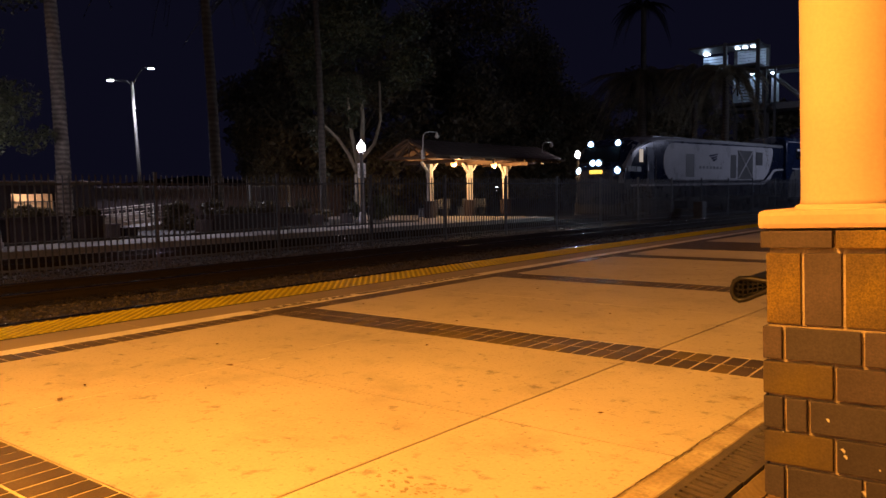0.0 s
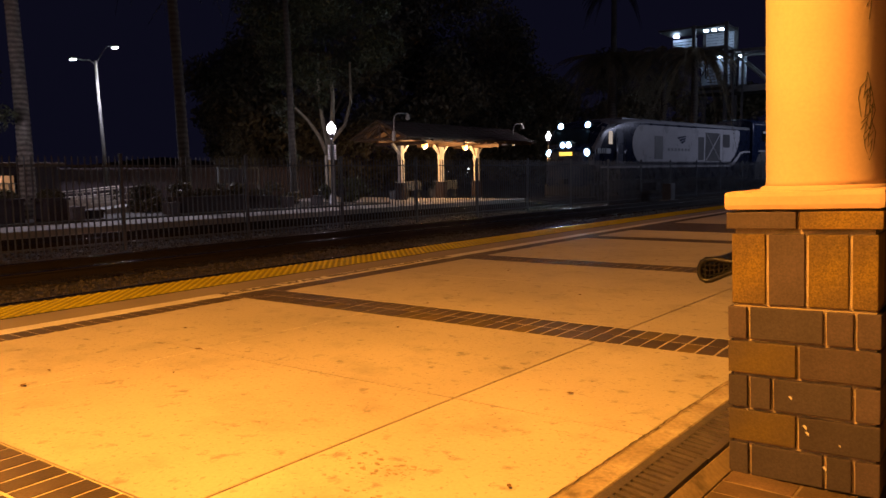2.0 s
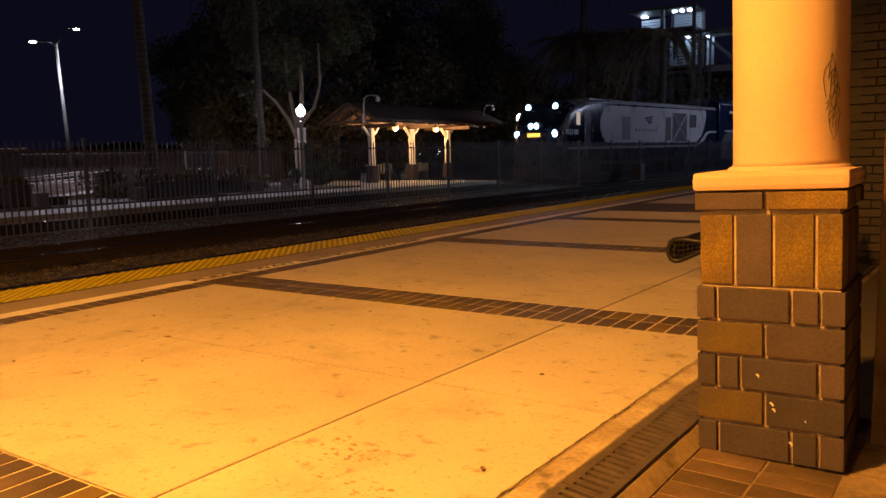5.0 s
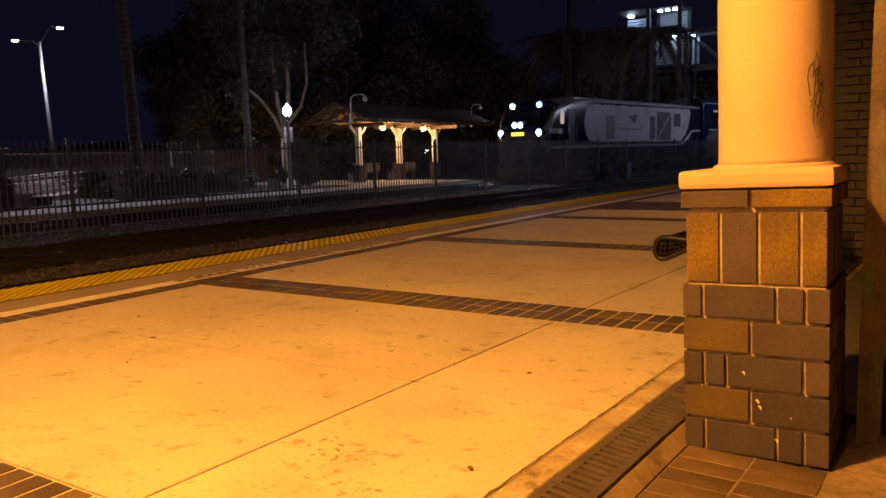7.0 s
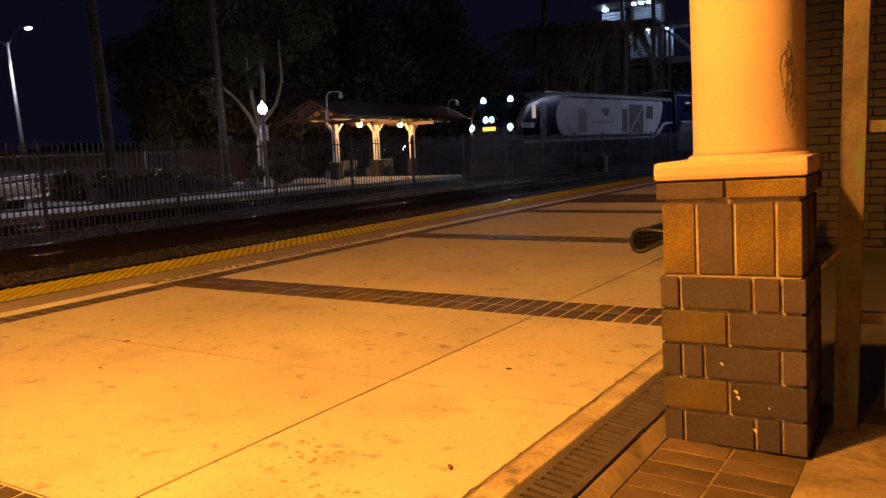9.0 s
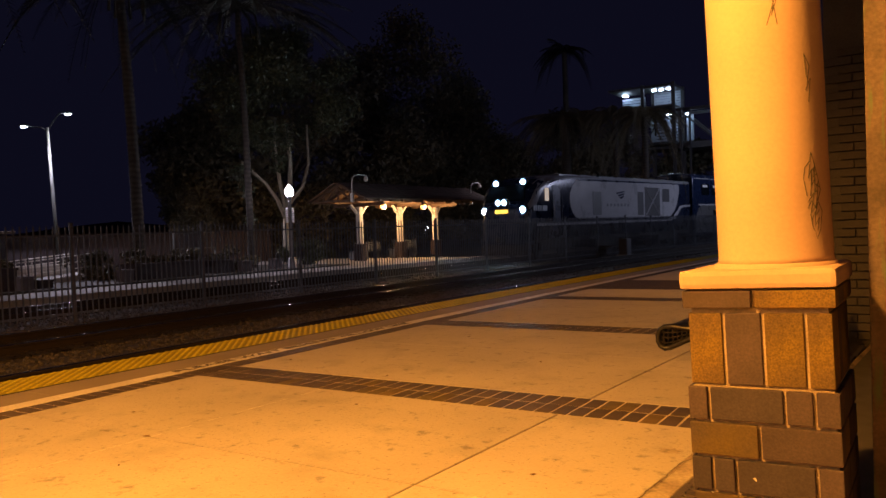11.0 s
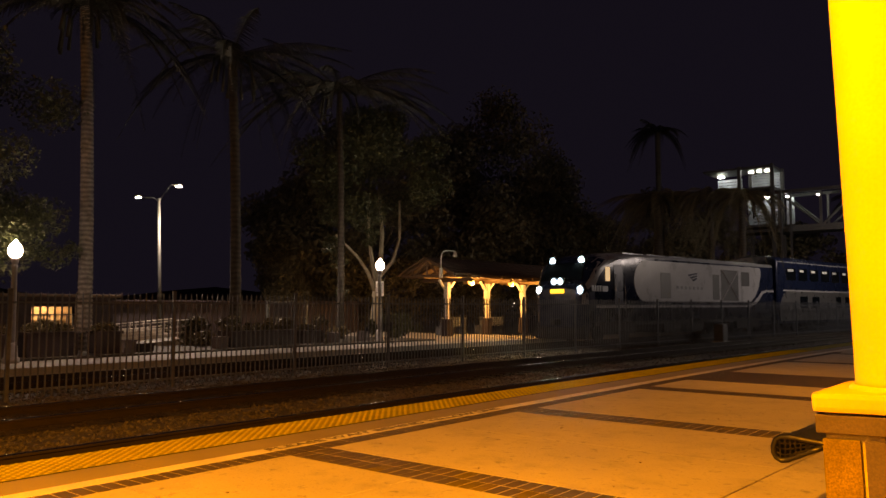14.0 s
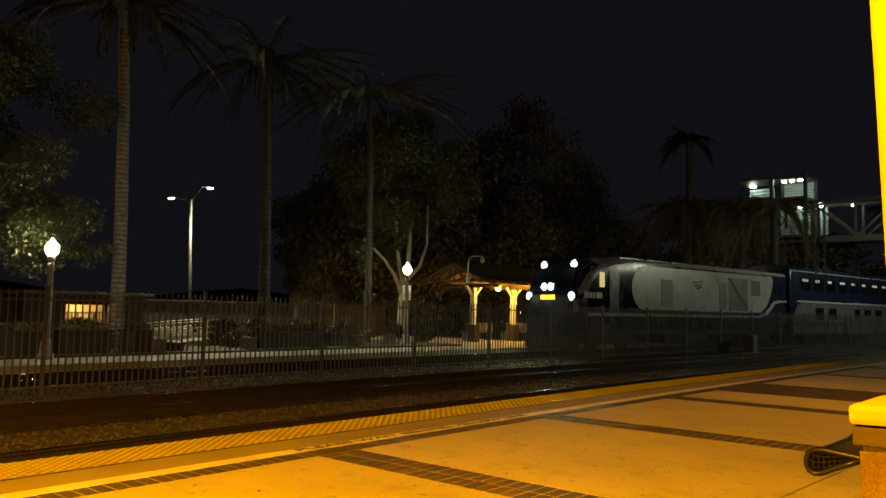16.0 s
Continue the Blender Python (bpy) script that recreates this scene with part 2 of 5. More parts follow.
M["train_grey"] = mat("train_grey", (0.27, 0.29, 0.32), 0.35, 0.3, vary=0.15, scale=2, fine=40, bump=0.03)
M["train_panel"] = mat("train_panel", (0.12, 0.125, 0.135), 0.5, 0.2, vary=0.2, scale=3, fine=40)
M["underframe"] = mat("underframe", (0.03, 0.03, 0.032), 0.6, 0.2, vary=0.3, scale=3, fine=40)
M["dark_glass"] = mat("dark_glass", (0.006, 0.010, 0.016), 0.08, 0.0, vary=0.1, scale=2, fine=30, bump=0)
M["silver"] = mat("silver", (0.40, 0.41, 0.43), 0.3, 0.7, vary=0.12, scale=2, fine=40, bump=0.02)
M["bridge_steel"] = mat("bridge_steel", (0.13, 0.135, 0.14), 0.5, 0.1, vary=0.15, scale=2, fine=40)
M["bridge_dark"] = mat("bridge_dark", (0.06, 0.06, 0.065), 0.6, 0.1, vary=0.2, scale=2, fine=40)
M["louver"] = mat("louver", (0.40, 0.45, 0.52), 0.5, vary=0.1, scale=2, fine=40)
M["hill"] = mat("hill", (0.03, 0.03, 0.032), 0.95, vary=0.3, scale=0.2, fine=3)
M["dry_leaf"] = mat("dry_leaf", (0.20, 0.12, 0.05), 0.8, vary=0.3, scale=20, fine=90, bump=0)
M["clay"] = mat("clay", (0.13, 0.11, 0.12), 0.85, vary=0.2, scale=5, fine=60)
M["lit_wall"] = mat("lit_wall", (0.50, 0.36, 0.24), 0.8, vary=0.2, scale=2, fine=30)
for dull in ("tactile", "tactile_dome", "paver", "paver_gold", "floor_brick"):
    M[dull].node_tree.nodes["Principled BSDF"].inputs["Specular IOR Level"].default_value = 0.14
M["globe"] = glow("globe", (1.0, 0.88, 1.0), 75)
M["warm_bulb"] = glow("warm_bulb", (1.0, 0.42, 0.09), 3.6)
M["cool_lamp"] = glow("cool_lamp", (0.80, 0.92, 1.0), 60)
M["head_lamp"] = glow("head_lamp", (0.66, 0.86, 1.0), 200)
# glow colour that imitates the bluish haze round each headlight
M["reflector"] = glow("reflector", (0.20, 0.48, 1.0), 0.9)
M["far_white"] = glow("far_white", (0.85, 0.90, 1.0), 7.0)
M["far_warm"] = glow("far_warm", (1.0, 0.6, 0.3), 1.2)
M["plate_lit"] = glow("plate_lit", (1.0, 0.55, 0.06), 1.6)
M["window_lit"] = glow("window_lit", (0.75, 0.85, 1.0), 0.12)
M["window_dim"] = glow("window_dim", (0.75, 0.8, 1.0), 0.05)
M["cab_lit"] = glow("cab_lit", (1.0, 0.8, 0.62), 0.35)
M["tower_lit"] = glow("tower_lit", (0.58, 0.76, 1.0), 34)


# ---- mesh helpers ----
BEND = 0.0013


def bend(y):
    """How far the tracks and platforms have curved aside at y."""
    return BEND * max(y, 0.0) ** 2


def box(bm, x0, x1, y0, y1, z0, z1, bevel=0.0, m=None):
    v = [bm.verts.new((x, y, z)) for z in (z0, z1) for x, y in ((x0, y0), (x1, y0), (x1, y1), (x0, y1))]
    fs = [bm.faces.new([v[i] for i in q]) for q in ((3, 2, 1, 0), (4, 5, 6, 7), (0, 1, 5, 4), (1, 2, 6, 5), (2, 3, 7, 6), (3, 0, 4, 7))]
    if bevel:
        edges = list({e for f in fs for e in f.edges})
        made = bmesh.ops.bevel(bm, geom=edges, offset=bevel, segments=2, profile=0.6, affect="EDGES")
        v = list({q for f in made["faces"] for q in f.verts} | {q for q in v if q.is_valid})
    if m is not None:
        bmesh.ops.transform(bm, matrix=m, verts=[q for q in v if q.is_valid])
    return v


def tube(bm, pts, r, sides=8, r2=None, cap=True):
    """A round bar along the points, tapering from r to r2."""
    rings = []
    pts = [Vector(p) for p in pts]
    r2 = r if r2 is None else r2
    for i, p in enumerate(pts):
        d = (pts[min(i + 1, len(pts) - 1)] - pts[max(i - 1, 0)]).normalized()
        a = d.cross(Vector((0, 1, 0)) if abs(d.y) < 0.9 else Vector((1, 0, 0))).normalized()
        b = d.cross(a)
        k = r + (r2 - r) * i / max(1, len(pts) - 1)
        rings.append([bm.verts.new(p + k * (math.cos(t) * a + math.sin(t) * b)) for t in (2 * math.pi * j / sides for j in range(sides))])
    for u, w in zip(rings, rings[1:]):
        for j in range(sides):
            bm.faces.new((u[j], u[(j + 1) % sides], w[(j + 1) % sides], w[j])).smooth = sides > 5
    if cap:
        bm.faces.new(rings[0][::-1])
        bm.faces.new(rings[-1])


def lathe(bm, rows, sides=20, x=0, y=0):
    """Turn (radius, height) rows round the upright line at x, y."""
    rings = [[bm.verts.new((x + r * math.cos(t), y + r * math.sin(t), z)) for t in (2 * math.pi * j / sides for j in range(sides))] for r, z in rows]
    for u, w in zip(rings, rings[1:]):
        for j in range(sides):
            bm.faces.new((u[j], u[(j + 1) % sides], w[(j + 1) % sides], w[j])).smooth = True
    bm.faces.new(rings[0][::-1])
    bm.faces.new(rings[-1])


def sweep(bm, outline, y0, y1, step=1.0, follow=True):
    """Draw a closed outline of (x, z) along the curved way from y0 to y1."""
    n = max(1, round((y1 - y0) / step))
    rings = []
    for i in range(n + 1):
        y = y0 + (y1 - y0) * i / n
        rings.append([bm.verts.new((x + (bend(y) if follow else 0), y, z)) for x, z in outline])
    k = len(outline)
    for u, w in zip(rings, rings[1:]):
        for j in range(k):
            bm.faces.new((u[j], w[j], w[(j + 1) % k], u[(j + 1) % k]))
    bm.faces.new(rings[0])
    bm.faces.new(rings[-1][::-1])


def mesh(name, bm, material):
    bmesh.ops.recalc_face_normals(bm, faces=bm.faces[:])
    me = bpy.data.meshes.new(name)
    bm.to_mesh(me)
    bm.free()
    me.materials.append(material)
    return me


def part(name, bm, material, parent=None, label="", at=None):
    ob = new(name, mesh(name, bm, material))
    ob.parent = parent
    if at is not None:
        ob.matrix_basis = at
    return tagged(ob, label)


def B(*boxes, bevel=0.0):
    bm = bmesh.new()
    for b in boxes:
        box(bm, *b, bevel=bevel)
    return bm


def T(pts, r, sides=8, r2=None):
    bm = bmesh.new()
    tube(bm, pts, r, sides, r2)
    return bm


def thing(name, label, category, at=None, group="", kind=""):
    ob = new(name)
    ob.empty_display_size = 0.2
    if at is not None:
        ob.matrix_basis = at
    return tagged(ob, label, category, group, kind)


def piece(name, me, parent, m):
    ob = new(name, me)
    ob.parent = parent
    ob.matrix_basis = m
    return ob


# ---- ground and tracks ----
def flat(bm, x0, x1, y0, y1, z, nx=1, ny=1, rough=0.0, follow=False):
    g = [[bm.verts.new((x0 + (x1 - x0) * i / nx + (bend(y0 + (y1 - y0) * j / ny) if follow else 0), y0 + (y1 - y0) * j / ny,
                        z + rough * noise.noise(Vector((i * 0.9, j * 0.9, 3))))) for j in range(ny + 1)] for i in range(nx + 1)]
    for i in range(nx):
        for j in range(ny):
            bm.faces.new((g[i][j], g[i + 1][j], g[i + 1][j + 1], g[i][j + 1]))


TOR = -0.35          # top of rail
BED = -0.53          # top of the ballast
bm = bmesh.new()
flat(bm, -700, 500, -400, 900, -0.66, 12, 12)
tagged(part("ground", bm, M["ground"]), "dark bare earth around the station at night", "ground", kind="structure")

bm = bmesh.new()
flat(bm, -13.0, 0.1, -14, 130, BED, 26, 288, 0.03, True)
tagged(part("track_bed", bm, M["ballast"]), "grey crushed stone ballast under the tracks", "ballast", kind="structure")

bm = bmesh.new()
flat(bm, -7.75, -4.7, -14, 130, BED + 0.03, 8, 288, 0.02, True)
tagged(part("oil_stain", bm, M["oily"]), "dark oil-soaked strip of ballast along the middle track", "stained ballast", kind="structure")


def stones(count, x0, x1, y0, y1, size, seed, z):
    rng = np.random.default_rng(seed)
    base = np.array([(1, 0, 0), (-1, 0, 0), (0, 1, 0), (0, -1, 0), (0, 0, 1), (0, 0, -1)], float)
    tri = np.array([(0, 2, 4), (2, 1, 4), (1, 3, 4), (3, 0, 4), (2, 0, 5), (1, 2, 5), (3, 1, 5), (0, 3, 5)])
    y = y0 + (y1 - y0) * rng.random(count) ** 1.3
    x = rng.uniform(x0, x1, count) + BEND * np.maximum(y, 0) ** 2
    s = size * rng.uniform(0.5, 1.25, count)
    turn = rng.normal(size=(count, 3, 3))
    turn, _ = np.linalg.qr(turn)
    v = base[None] * rng.uniform(0.6, 1.2, (count, 6, 1))
    v = np.einsum("nij,nkj->nki", turn, v) * s[:, None, None]
    v[:, :, 2] *= 0.75
    v += np.stack([x, y, z + rng.uniform(0, 0.02, count)], 1)[:, None]
    f = (tri[None] + 6 * np.arange(count)[:, None, None]).reshape(-1, 3)
    me = bpy.data.meshes.new("stones")
    me.from_pydata(v.reshape(-1, 3).tolist(), [], f.tolist())
    return me


def stone_layer(label, material, *a):
    me = stones(*a)
    me.materials.append(material)
    tagged(new("ballast_stones", me), label, "ballast", kind="stuff")


stone_layer("loose grey ballast stones beside the near rail", M["stone"], 15000, -4.9, -0.1, 0.5, 22, 0.034, 4, BED)
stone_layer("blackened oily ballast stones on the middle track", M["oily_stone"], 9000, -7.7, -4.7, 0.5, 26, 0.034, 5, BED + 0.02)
stone_layer("grey ballast stones along the iron fence", M["stone"], 14000, -12.9, -7.7, 2, 34, 0.036, 6, BED)
stone_layer("scattered far ballast stones between the rails", M["stone"], 5000, -9, -0.2, 22, 60, 0.045, 7, BED)

RAIL = [(-0.075, -0.17), (0.075, -0.17), (0.06, -0.155), (0.012, -0.13), (0.012, -0.045), (0.036, -0.036), (0.036, -0.008), (0.025, -0.001),
        (-0.025, -0.001), (-0.036, -0.008), (-0.036, -0.036), (-0.012, -0.045), (-0.012, -0.13), (-0.06, -0.155)]
tie_mesh = mesh("tie", B((-1.3, 1.3, -0.13, 0.13, -0.12, 0.0), bevel=0.012), M["tie"])
for centre, label in ((-1.63, "steel rails of the track beside the platform edge"), (-5.90, "steel rails of the dark middle track"),
                      (-11.45, "steel rails of the track under the arriving train")):
    track = thing("railway_track", label, "railway track", kind="structure")
    for side in (-0.7525, 0.7525):
        bm = bmesh.new()
        sweep(bm, [(centre + side + x, TOR + z) for x, z in RAIL], -14, 120, 1.0)
        rail = part("rail", bm, M["rail_rust"], track)
        bm = bmesh.new()
        arc = [(0.036 * math.sin(math.radians(a)), -0.008 + 0.012 * math.cos(math.radians(a))) for a in range(-80, 81, 16)]
        sweep(bm, [(centre + side + x, TOR + z) for x, z in arc], -14, 120, 1.0)
        for f in bm.faces:
            f.smooth = len(f.verts) == 4
        part("running_surface", bm, M["rail_steel"], rail, "polished bright steel running surface")
    for i in range(70):
        y = -2 + i * 0.62
        piece("tie", tie_mesh, track, pose(centre + bend(y), y, BED + 0.035, 0, 0, -math.degrees(2 * BEND * max(y, 0))))


# ---- near platform ----
platform = thing("platform", "concrete station platform with dark brick bands", "platform", kind="structure")
bm = bmesh.new()
sweep(bm, [(-0.03, -0.09), (-0.03, -0.006), (0.0, -0.006), (0.0, -0.09)], -14, 75, 1.0)
part("platform_nosing", bm, M["black_steel"], platform, "black rubber nosing along the edge")

BANDS = [(-2.25, -1.78), (1.08, 1.55), (4.53, 5.00), (8.02, 8.49), (11.38, 11.85)]
SLANT = 0.062       # the inner edge of the platform drifts aside by this for each metre


def edge(y):
    return SLANT * (min(max(y, -3.0), 9.0) - 3.0)


def drift(bm, x0=5.6):
    """Carry all that lies beyond x0 along with the slanting inner edge."""
    for v in bm.verts:
        if v.co.x - bend(v.co.y) > x0:
            v.co.x += edge(v.co.y)
    return bm


FIELDS = [(-1.78, 1.08), (1.55, 4.53), (5.00, 8.02), (8.49, 11.38), (11.85, 13.3)]


bm = bmesh.new()
sweep(bm, [(0.0, -0.62), (0.0, -0.012), (5.795, -0.012), (5.795, -0.16), (5.965, -0.16), (5.965, -0.085), (14, -0.085), (14, -0.62)], -14, 75, 1.0)
part("platform_body", drift(bm), M["joint"], platform, "grey mortar bed between the slabs and bricks")


def slab(x0, x1, y0, y1, name="concrete_slab", material="concrete", gap=0.006, z=0.0, steps=3, slant0=0.0, slant1=0.0):
    """A slab between two long edges, which may drift aside by the slant from y0 to y1."""
    bm = bmesh.new()
    xa, xb = x0, x1
    ys = [y0 + gap + (y1 - y0 - 2 * gap) * i / steps for i in range(steps + 1)]
    b, e = 0.004, 0.05
    rows = []
    for y in ys:
        s, u = bend(y), (y - y0) / (y1 - y0)
        x0, x1 = xa + slant0 * u, xb + slant1 * u
        rows.append([bm.verts.new(p) for p in ((x0 + gap + s, y, z - e), (x0 + gap + s, y, z - b), (x0 + gap + b + s, y, z), (x1 - gap - b + s, y, z), (x1 - gap + s, y, z - b), (x1 - gap + s, y, z - e))])
    for u, w in zip(rows, rows[1:]):
        for j in range(5):
            bm.faces.new((u[j], u[j + 1], w[j + 1], w[j]))
    bm.faces.new(rows[0])
    bm.faces.new(rows[-1][::-1])
    return part(name, bm, M[material], platform)


for y0, y1 in FIELDS:
    mid = 3.05 if y0 == 1.55 else (y0 + y1) / 2 + 0.1
    if y1 - y0 < 2:
        mid = y1
    for a, b in ((y0, mid), (mid, y1)):
        if b - a > 0.1:
            j0, j1 = 4.60 + 0.047 * a, 4.60 + 0.047 * b
            slab(1.465, j0, a, b, slant1=j1 - j0)
            slab(j0, 5.69 + edge(a), a, b, slant0=j1 - j0, slant1=edge(b) - edge(a))
for i in range(16):
    slab(0.632, 1.05, -2.5 + i * 3.0, 0.5 + i * 3.0, "edge_slab", "edge_concrete", steps=6)
    slab(1.055, 1.228, -2.5 + i * 3.0, 0.5 + i * 3.0, "warning_line", "white_line", gap=0.0015, z=0.001, steps=6)
for y0, y1 in ((15.4, 18.9), (19.3, 22.8), (23.2, 26.7), (27.1, 34), (34.4, 42), (42.4, 52), (52.4, 70)):
    slab(1.465, 6.06, y0, y1, steps=8)
for i in range(6):
    y0, y1 = -2.5 + i * 3.4, 0.9 + i * 3.4
    slab(5.69 + edge(y0), 5.795 + edge(y0), y0, y1, "gutter_slab", "gutter", gap=0.003, z=-0.004, slant0=edge(y1) - edge(y0), slant1=edge(y1) - edge(y0))
    bm = bmesh.new()
    sweep(bm, [(5.972, -0.10), (5.972, -0.030), (5.978, -0.026), (6.030, -0.066), (6.030, -0.10)], y0, y1 - 0.005, 0.5)
    part("gutter_slab", drift(bm), M["floor_dirt"], platform)

# tactile strip: yellow tiles with rows of flat-topped domes
for i in range(40):
    slab(0.012, 0.604, -2.0 + i * 0.92, -1.08 + i * 0.92, "tactile_tile", "tactile", gap=0.003, z=0.002, steps=2)
bm = bmesh.new()
sweep(bm, [(0.607, -0.02), (0.607, 0.0005), (0.632, 0.0005), (0.632, -0.02)], -2.4, 46, 1.0)
part("edge_joint", bm, M["pit"], platform, "black sealant joint beside the warning strip")
bm = bmesh.new()
sweep(bm, [(0.012, -0.02), (0.012, 0.002), (0.612, 0.002), (0.612, -0.02)], 34.8, 74, 1.0)
part("tactile_strip", bm, M["tactile"], platform)
verts, faces = [], []
ring = [(math.cos(a), math.sin(a)) for a in (2 * math.pi * j / 7 for j in range(7))]
for i in range(-15, 480):
    for j in range(13):
        if (i + j) % 2:
            continue
        y, x = i * 0.05, 0.042 + j * 0.0455
        if not 0.03 < x < 0.6:
            continue
        k = len(verts)
        s = bend(y)
        verts += [(x + s + 0.021 * u, y + 0.021 * w, 0.002) for u, w in ring] + [(x + s + 0.012 * u, y + 0.012 * w, 0.0085) for u, w in ring]
        faces += [(k + q, k + (q + 1) % 7, k + 7 + (q + 1) % 7, k + 7 + q) for q in range(7)] + [tuple(range(k + 7, k + 14))]
me = bpy.data.meshes.new("tactile_domes")
me.from_pydata(verts, [], faces)
me.materials.append(M["tactile_dome"])
domes = new("tactile_domes", me)
domes.parent = platform
tagged(domes, "small yellow warning domes", kind="stuff")

for y0, y1 in BANDS[1:] + [(13.3, 15.4)]:
    bm = bmesh.new()
    sweep(bm, [(1.465, -0.011), (1.465, -0.003), (5.69, -0.003), (5.69, -0.011)], y0, y1, 0.235)
    part("grout_bed", drift(bm), M["grout"], platform, "pale grout between the band bricks")
bm = bmesh.new()
sweep(bm, [(1.231, -0.011), (1.231, -0.003), (1.462, -0.003), (1.462, -0.011)], -2.2, 40, 1.0)
part("grout_bed", bm, M["grout"], platform, "pale grout between the row of bricks")
bm = bmesh.new()
sweep(bm, [(6.032, -0.09), (6.032, -0.073), (8.4, -0.073), (8.4, -0.09)], -1.0, 3.6, 0.5)
part("grout_bed", drift(bm), M["floor_dirt"], platform, "dirty joints of the brick floor")

# writing on the warning line
def letters(words, height, length, m, material, parent, name="lettering"):
    data = bpy.data.curves.new(name, "FONT")
    data.body, data.size, data.extrude, data.offset = words, 1.0, 0.001, 0.012
    data.align_y = "CENTER"
    tmp = bpy.data.objects.new("tmp", data)
    scene.collection.objects.link(tmp)
    bpy.context.view_layer.update()
    me = bpy.data.meshes.new_from_object(tmp.evaluated_get(bpy.context.evaluated_depsgraph_get()))
    bpy.data.objects.remove(tmp)
    xs = [v.co.x for v in me.vertices]
    ys = [v.co.y for v in me.vertices]
    for v in me.vertices:
        v.co.x = (v.co.x - min(xs)) / (max(xs) - min(xs)) * length
        v.co.y = ((v.co.y - min(ys)) / (max(ys) - min(ys)) - 0.5) * height
        v.co.z *= 1.5
    me.materials.append(material)
    ob = new(name, me)
    ob.parent = parent
    ob.matrix_basis = m
    return ob


x0 = 1.141
letters("PLEASE WAIT BEHIND YELLOW LINE", 0.10, 3.55, pose(x0 + bend(4.55) - 0.003, 4.55, 0.0035, 0, 0, 90 - math.degrees(2 * BEND * 6.2)), M["letter"], platform)


# ---- drain and floor beside the pillar ----
drain = thing("drain_grate", "rusty slotted iron drain channel in the platform", "drain", kind="structure")
grate_mesh_bm = bmesh.new()
for x0, x1 in ((-0.083, -0.052), (0.052, 0.083)):
    box(grate_mesh_bm, x0, x1, 0, 0.63, -0.022, 0.0)
for i in range(15):
    y = i * 0.045
    box(grate_mesh_bm, -0.052, 0.052, max(0, y - 0.013), min(0.63, y + 0.013), -0.022, -0.0004)
grate_me = mesh("grate_section", grate_mesh_bm, M["grate"])
for i in range(14):
    y = -0.8 + i * 0.632
    piece("grate_section", grate_me, drain, pose(5.881 + bend(y) + edge(y), y, -0.014, 0, 6, -math.degrees(math.atan(SLANT))))
bm = B((5.800, 5.806, -1.0, 8.0, -0.155, -0.03), (5.954, 5.960, -1.0, 8.0, -0.155, -0.05), (5.806, 5.954, -1.0, 8.0, -0.155, -0.149))
part("channel", drift(bm), M["pit"], drain, "black channel under the grate")

bm = bmesh.new()
sweep(bm, [(5.681, -0.011), (5.681, -0.0025), (5.697, -0.0025), (5.697, -0.011)], -2.4, 9.0, 0.5)
part("edge_fill", drift(bm), M["gutter"], platform, "dusty filled joint along the slab edge")

# ragged crack along the edge of the slabs
rng = random.Random(12)
bm = bmesh.new()
prev = None
for i in range(130):
    y = 1.2 + i * 0.022
    x = 5.688 + bend(y) + edge(y) + 0.010 * noise.noise(Vector((i * 0.13, 0, 0))) + 0.004 * rng.uniform(-1, 1) + (0.05 * max(0, (y - 3.9) / 0.16) if y > 3.9 else 0)
    w = 0.0015 + 0.0065 * abs(noise.noise(Vector((i * 0.21, 5, 0))))
    cur = (bm.verts.new((x - w, y, 0.0012)), bm.verts.new((x + w, y, 0.0012)))
    if prev:
        bm.faces.new((prev[0], prev[1], cur[1], cur[0]))
    prev = cur
part("edge_crack", bm, M["joint"], platform, "ragged dark crack along the slab edge")

# pale filled seam along the slabs
rng = random.Random(21)
bm = bmesh.new()
for i in range(24):
    y = 1.75 + i * 0.115
    if rng.random() < 0.2:
        continue
    x, w = 2.842 + 0.047 * (y - 3.03), 0.002 + 0.002 * rng.random()
    bm.faces.new([bm.verts.new(q) for q in ((x - w, y, 0.001), (x + w, y, 0.001), (x + w + 0.0054, y + 0.113, 0.001), (x - w + 0.0054, y + 0.113, 0.001))])
part("pale_seam", bm, M["white_line"], platform, "faint pale filled seam in the concrete")

# dark spill marks on the slab nearest the drain
rng = random.Random(33)
bm = bmesh.new()
for k in range(120):
    cx, cy = ((5.02, 2.16), (5.10, 2.22), (4.90, 2.24), (5.2, 1.98))[k % 4]
    x, y, r = rng.gauss(cx, 0.07), rng.gauss(cy, 0.035), 0.003 + 0.010 * rng.random() ** 2
    if x > 5.5:
        continue
    bm.faces.new([bm.verts.new((x + r * rng.uniform(0.6, 1.5) * math.cos(a), y + r * rng.uniform(0.5, 1.1) * math.sin(a), 0.0009 + k * 0.000003)) for a in (2 * math.pi * q / 9 for q in range(9))])
tagged(part("spill_marks", bm, M["stain_mark"], platform, "small brown spill marks on the concrete"), kind="stuff")

# broken corner of a slab beside the drain
bm = bmesh.new()
rng = random.Random(8)
ring_pts = []
for k in range(14):
    a = 2 * math.pi * k / 14
    r = 0.05 * (1 + 0.35 * rng.uniform(-1, 1))
    ring_pts.append(bm.verts.new((5.66 + r * math.cos(a) * 1.1, 4.05 + r * math.sin(a), 0.0012)))
bm.faces.new(ring_pts)
part("chipped_patch", bm, M["gutter"], platform, "rough chipped patch in the concrete")


# ---- near pillar ----
def brick_mesh(name, w, d, h, material):
    return mesh(name, B((-w / 2, w / 2, -d / 2, d / 2, -h / 2, h / 2), bevel=0.004), material)


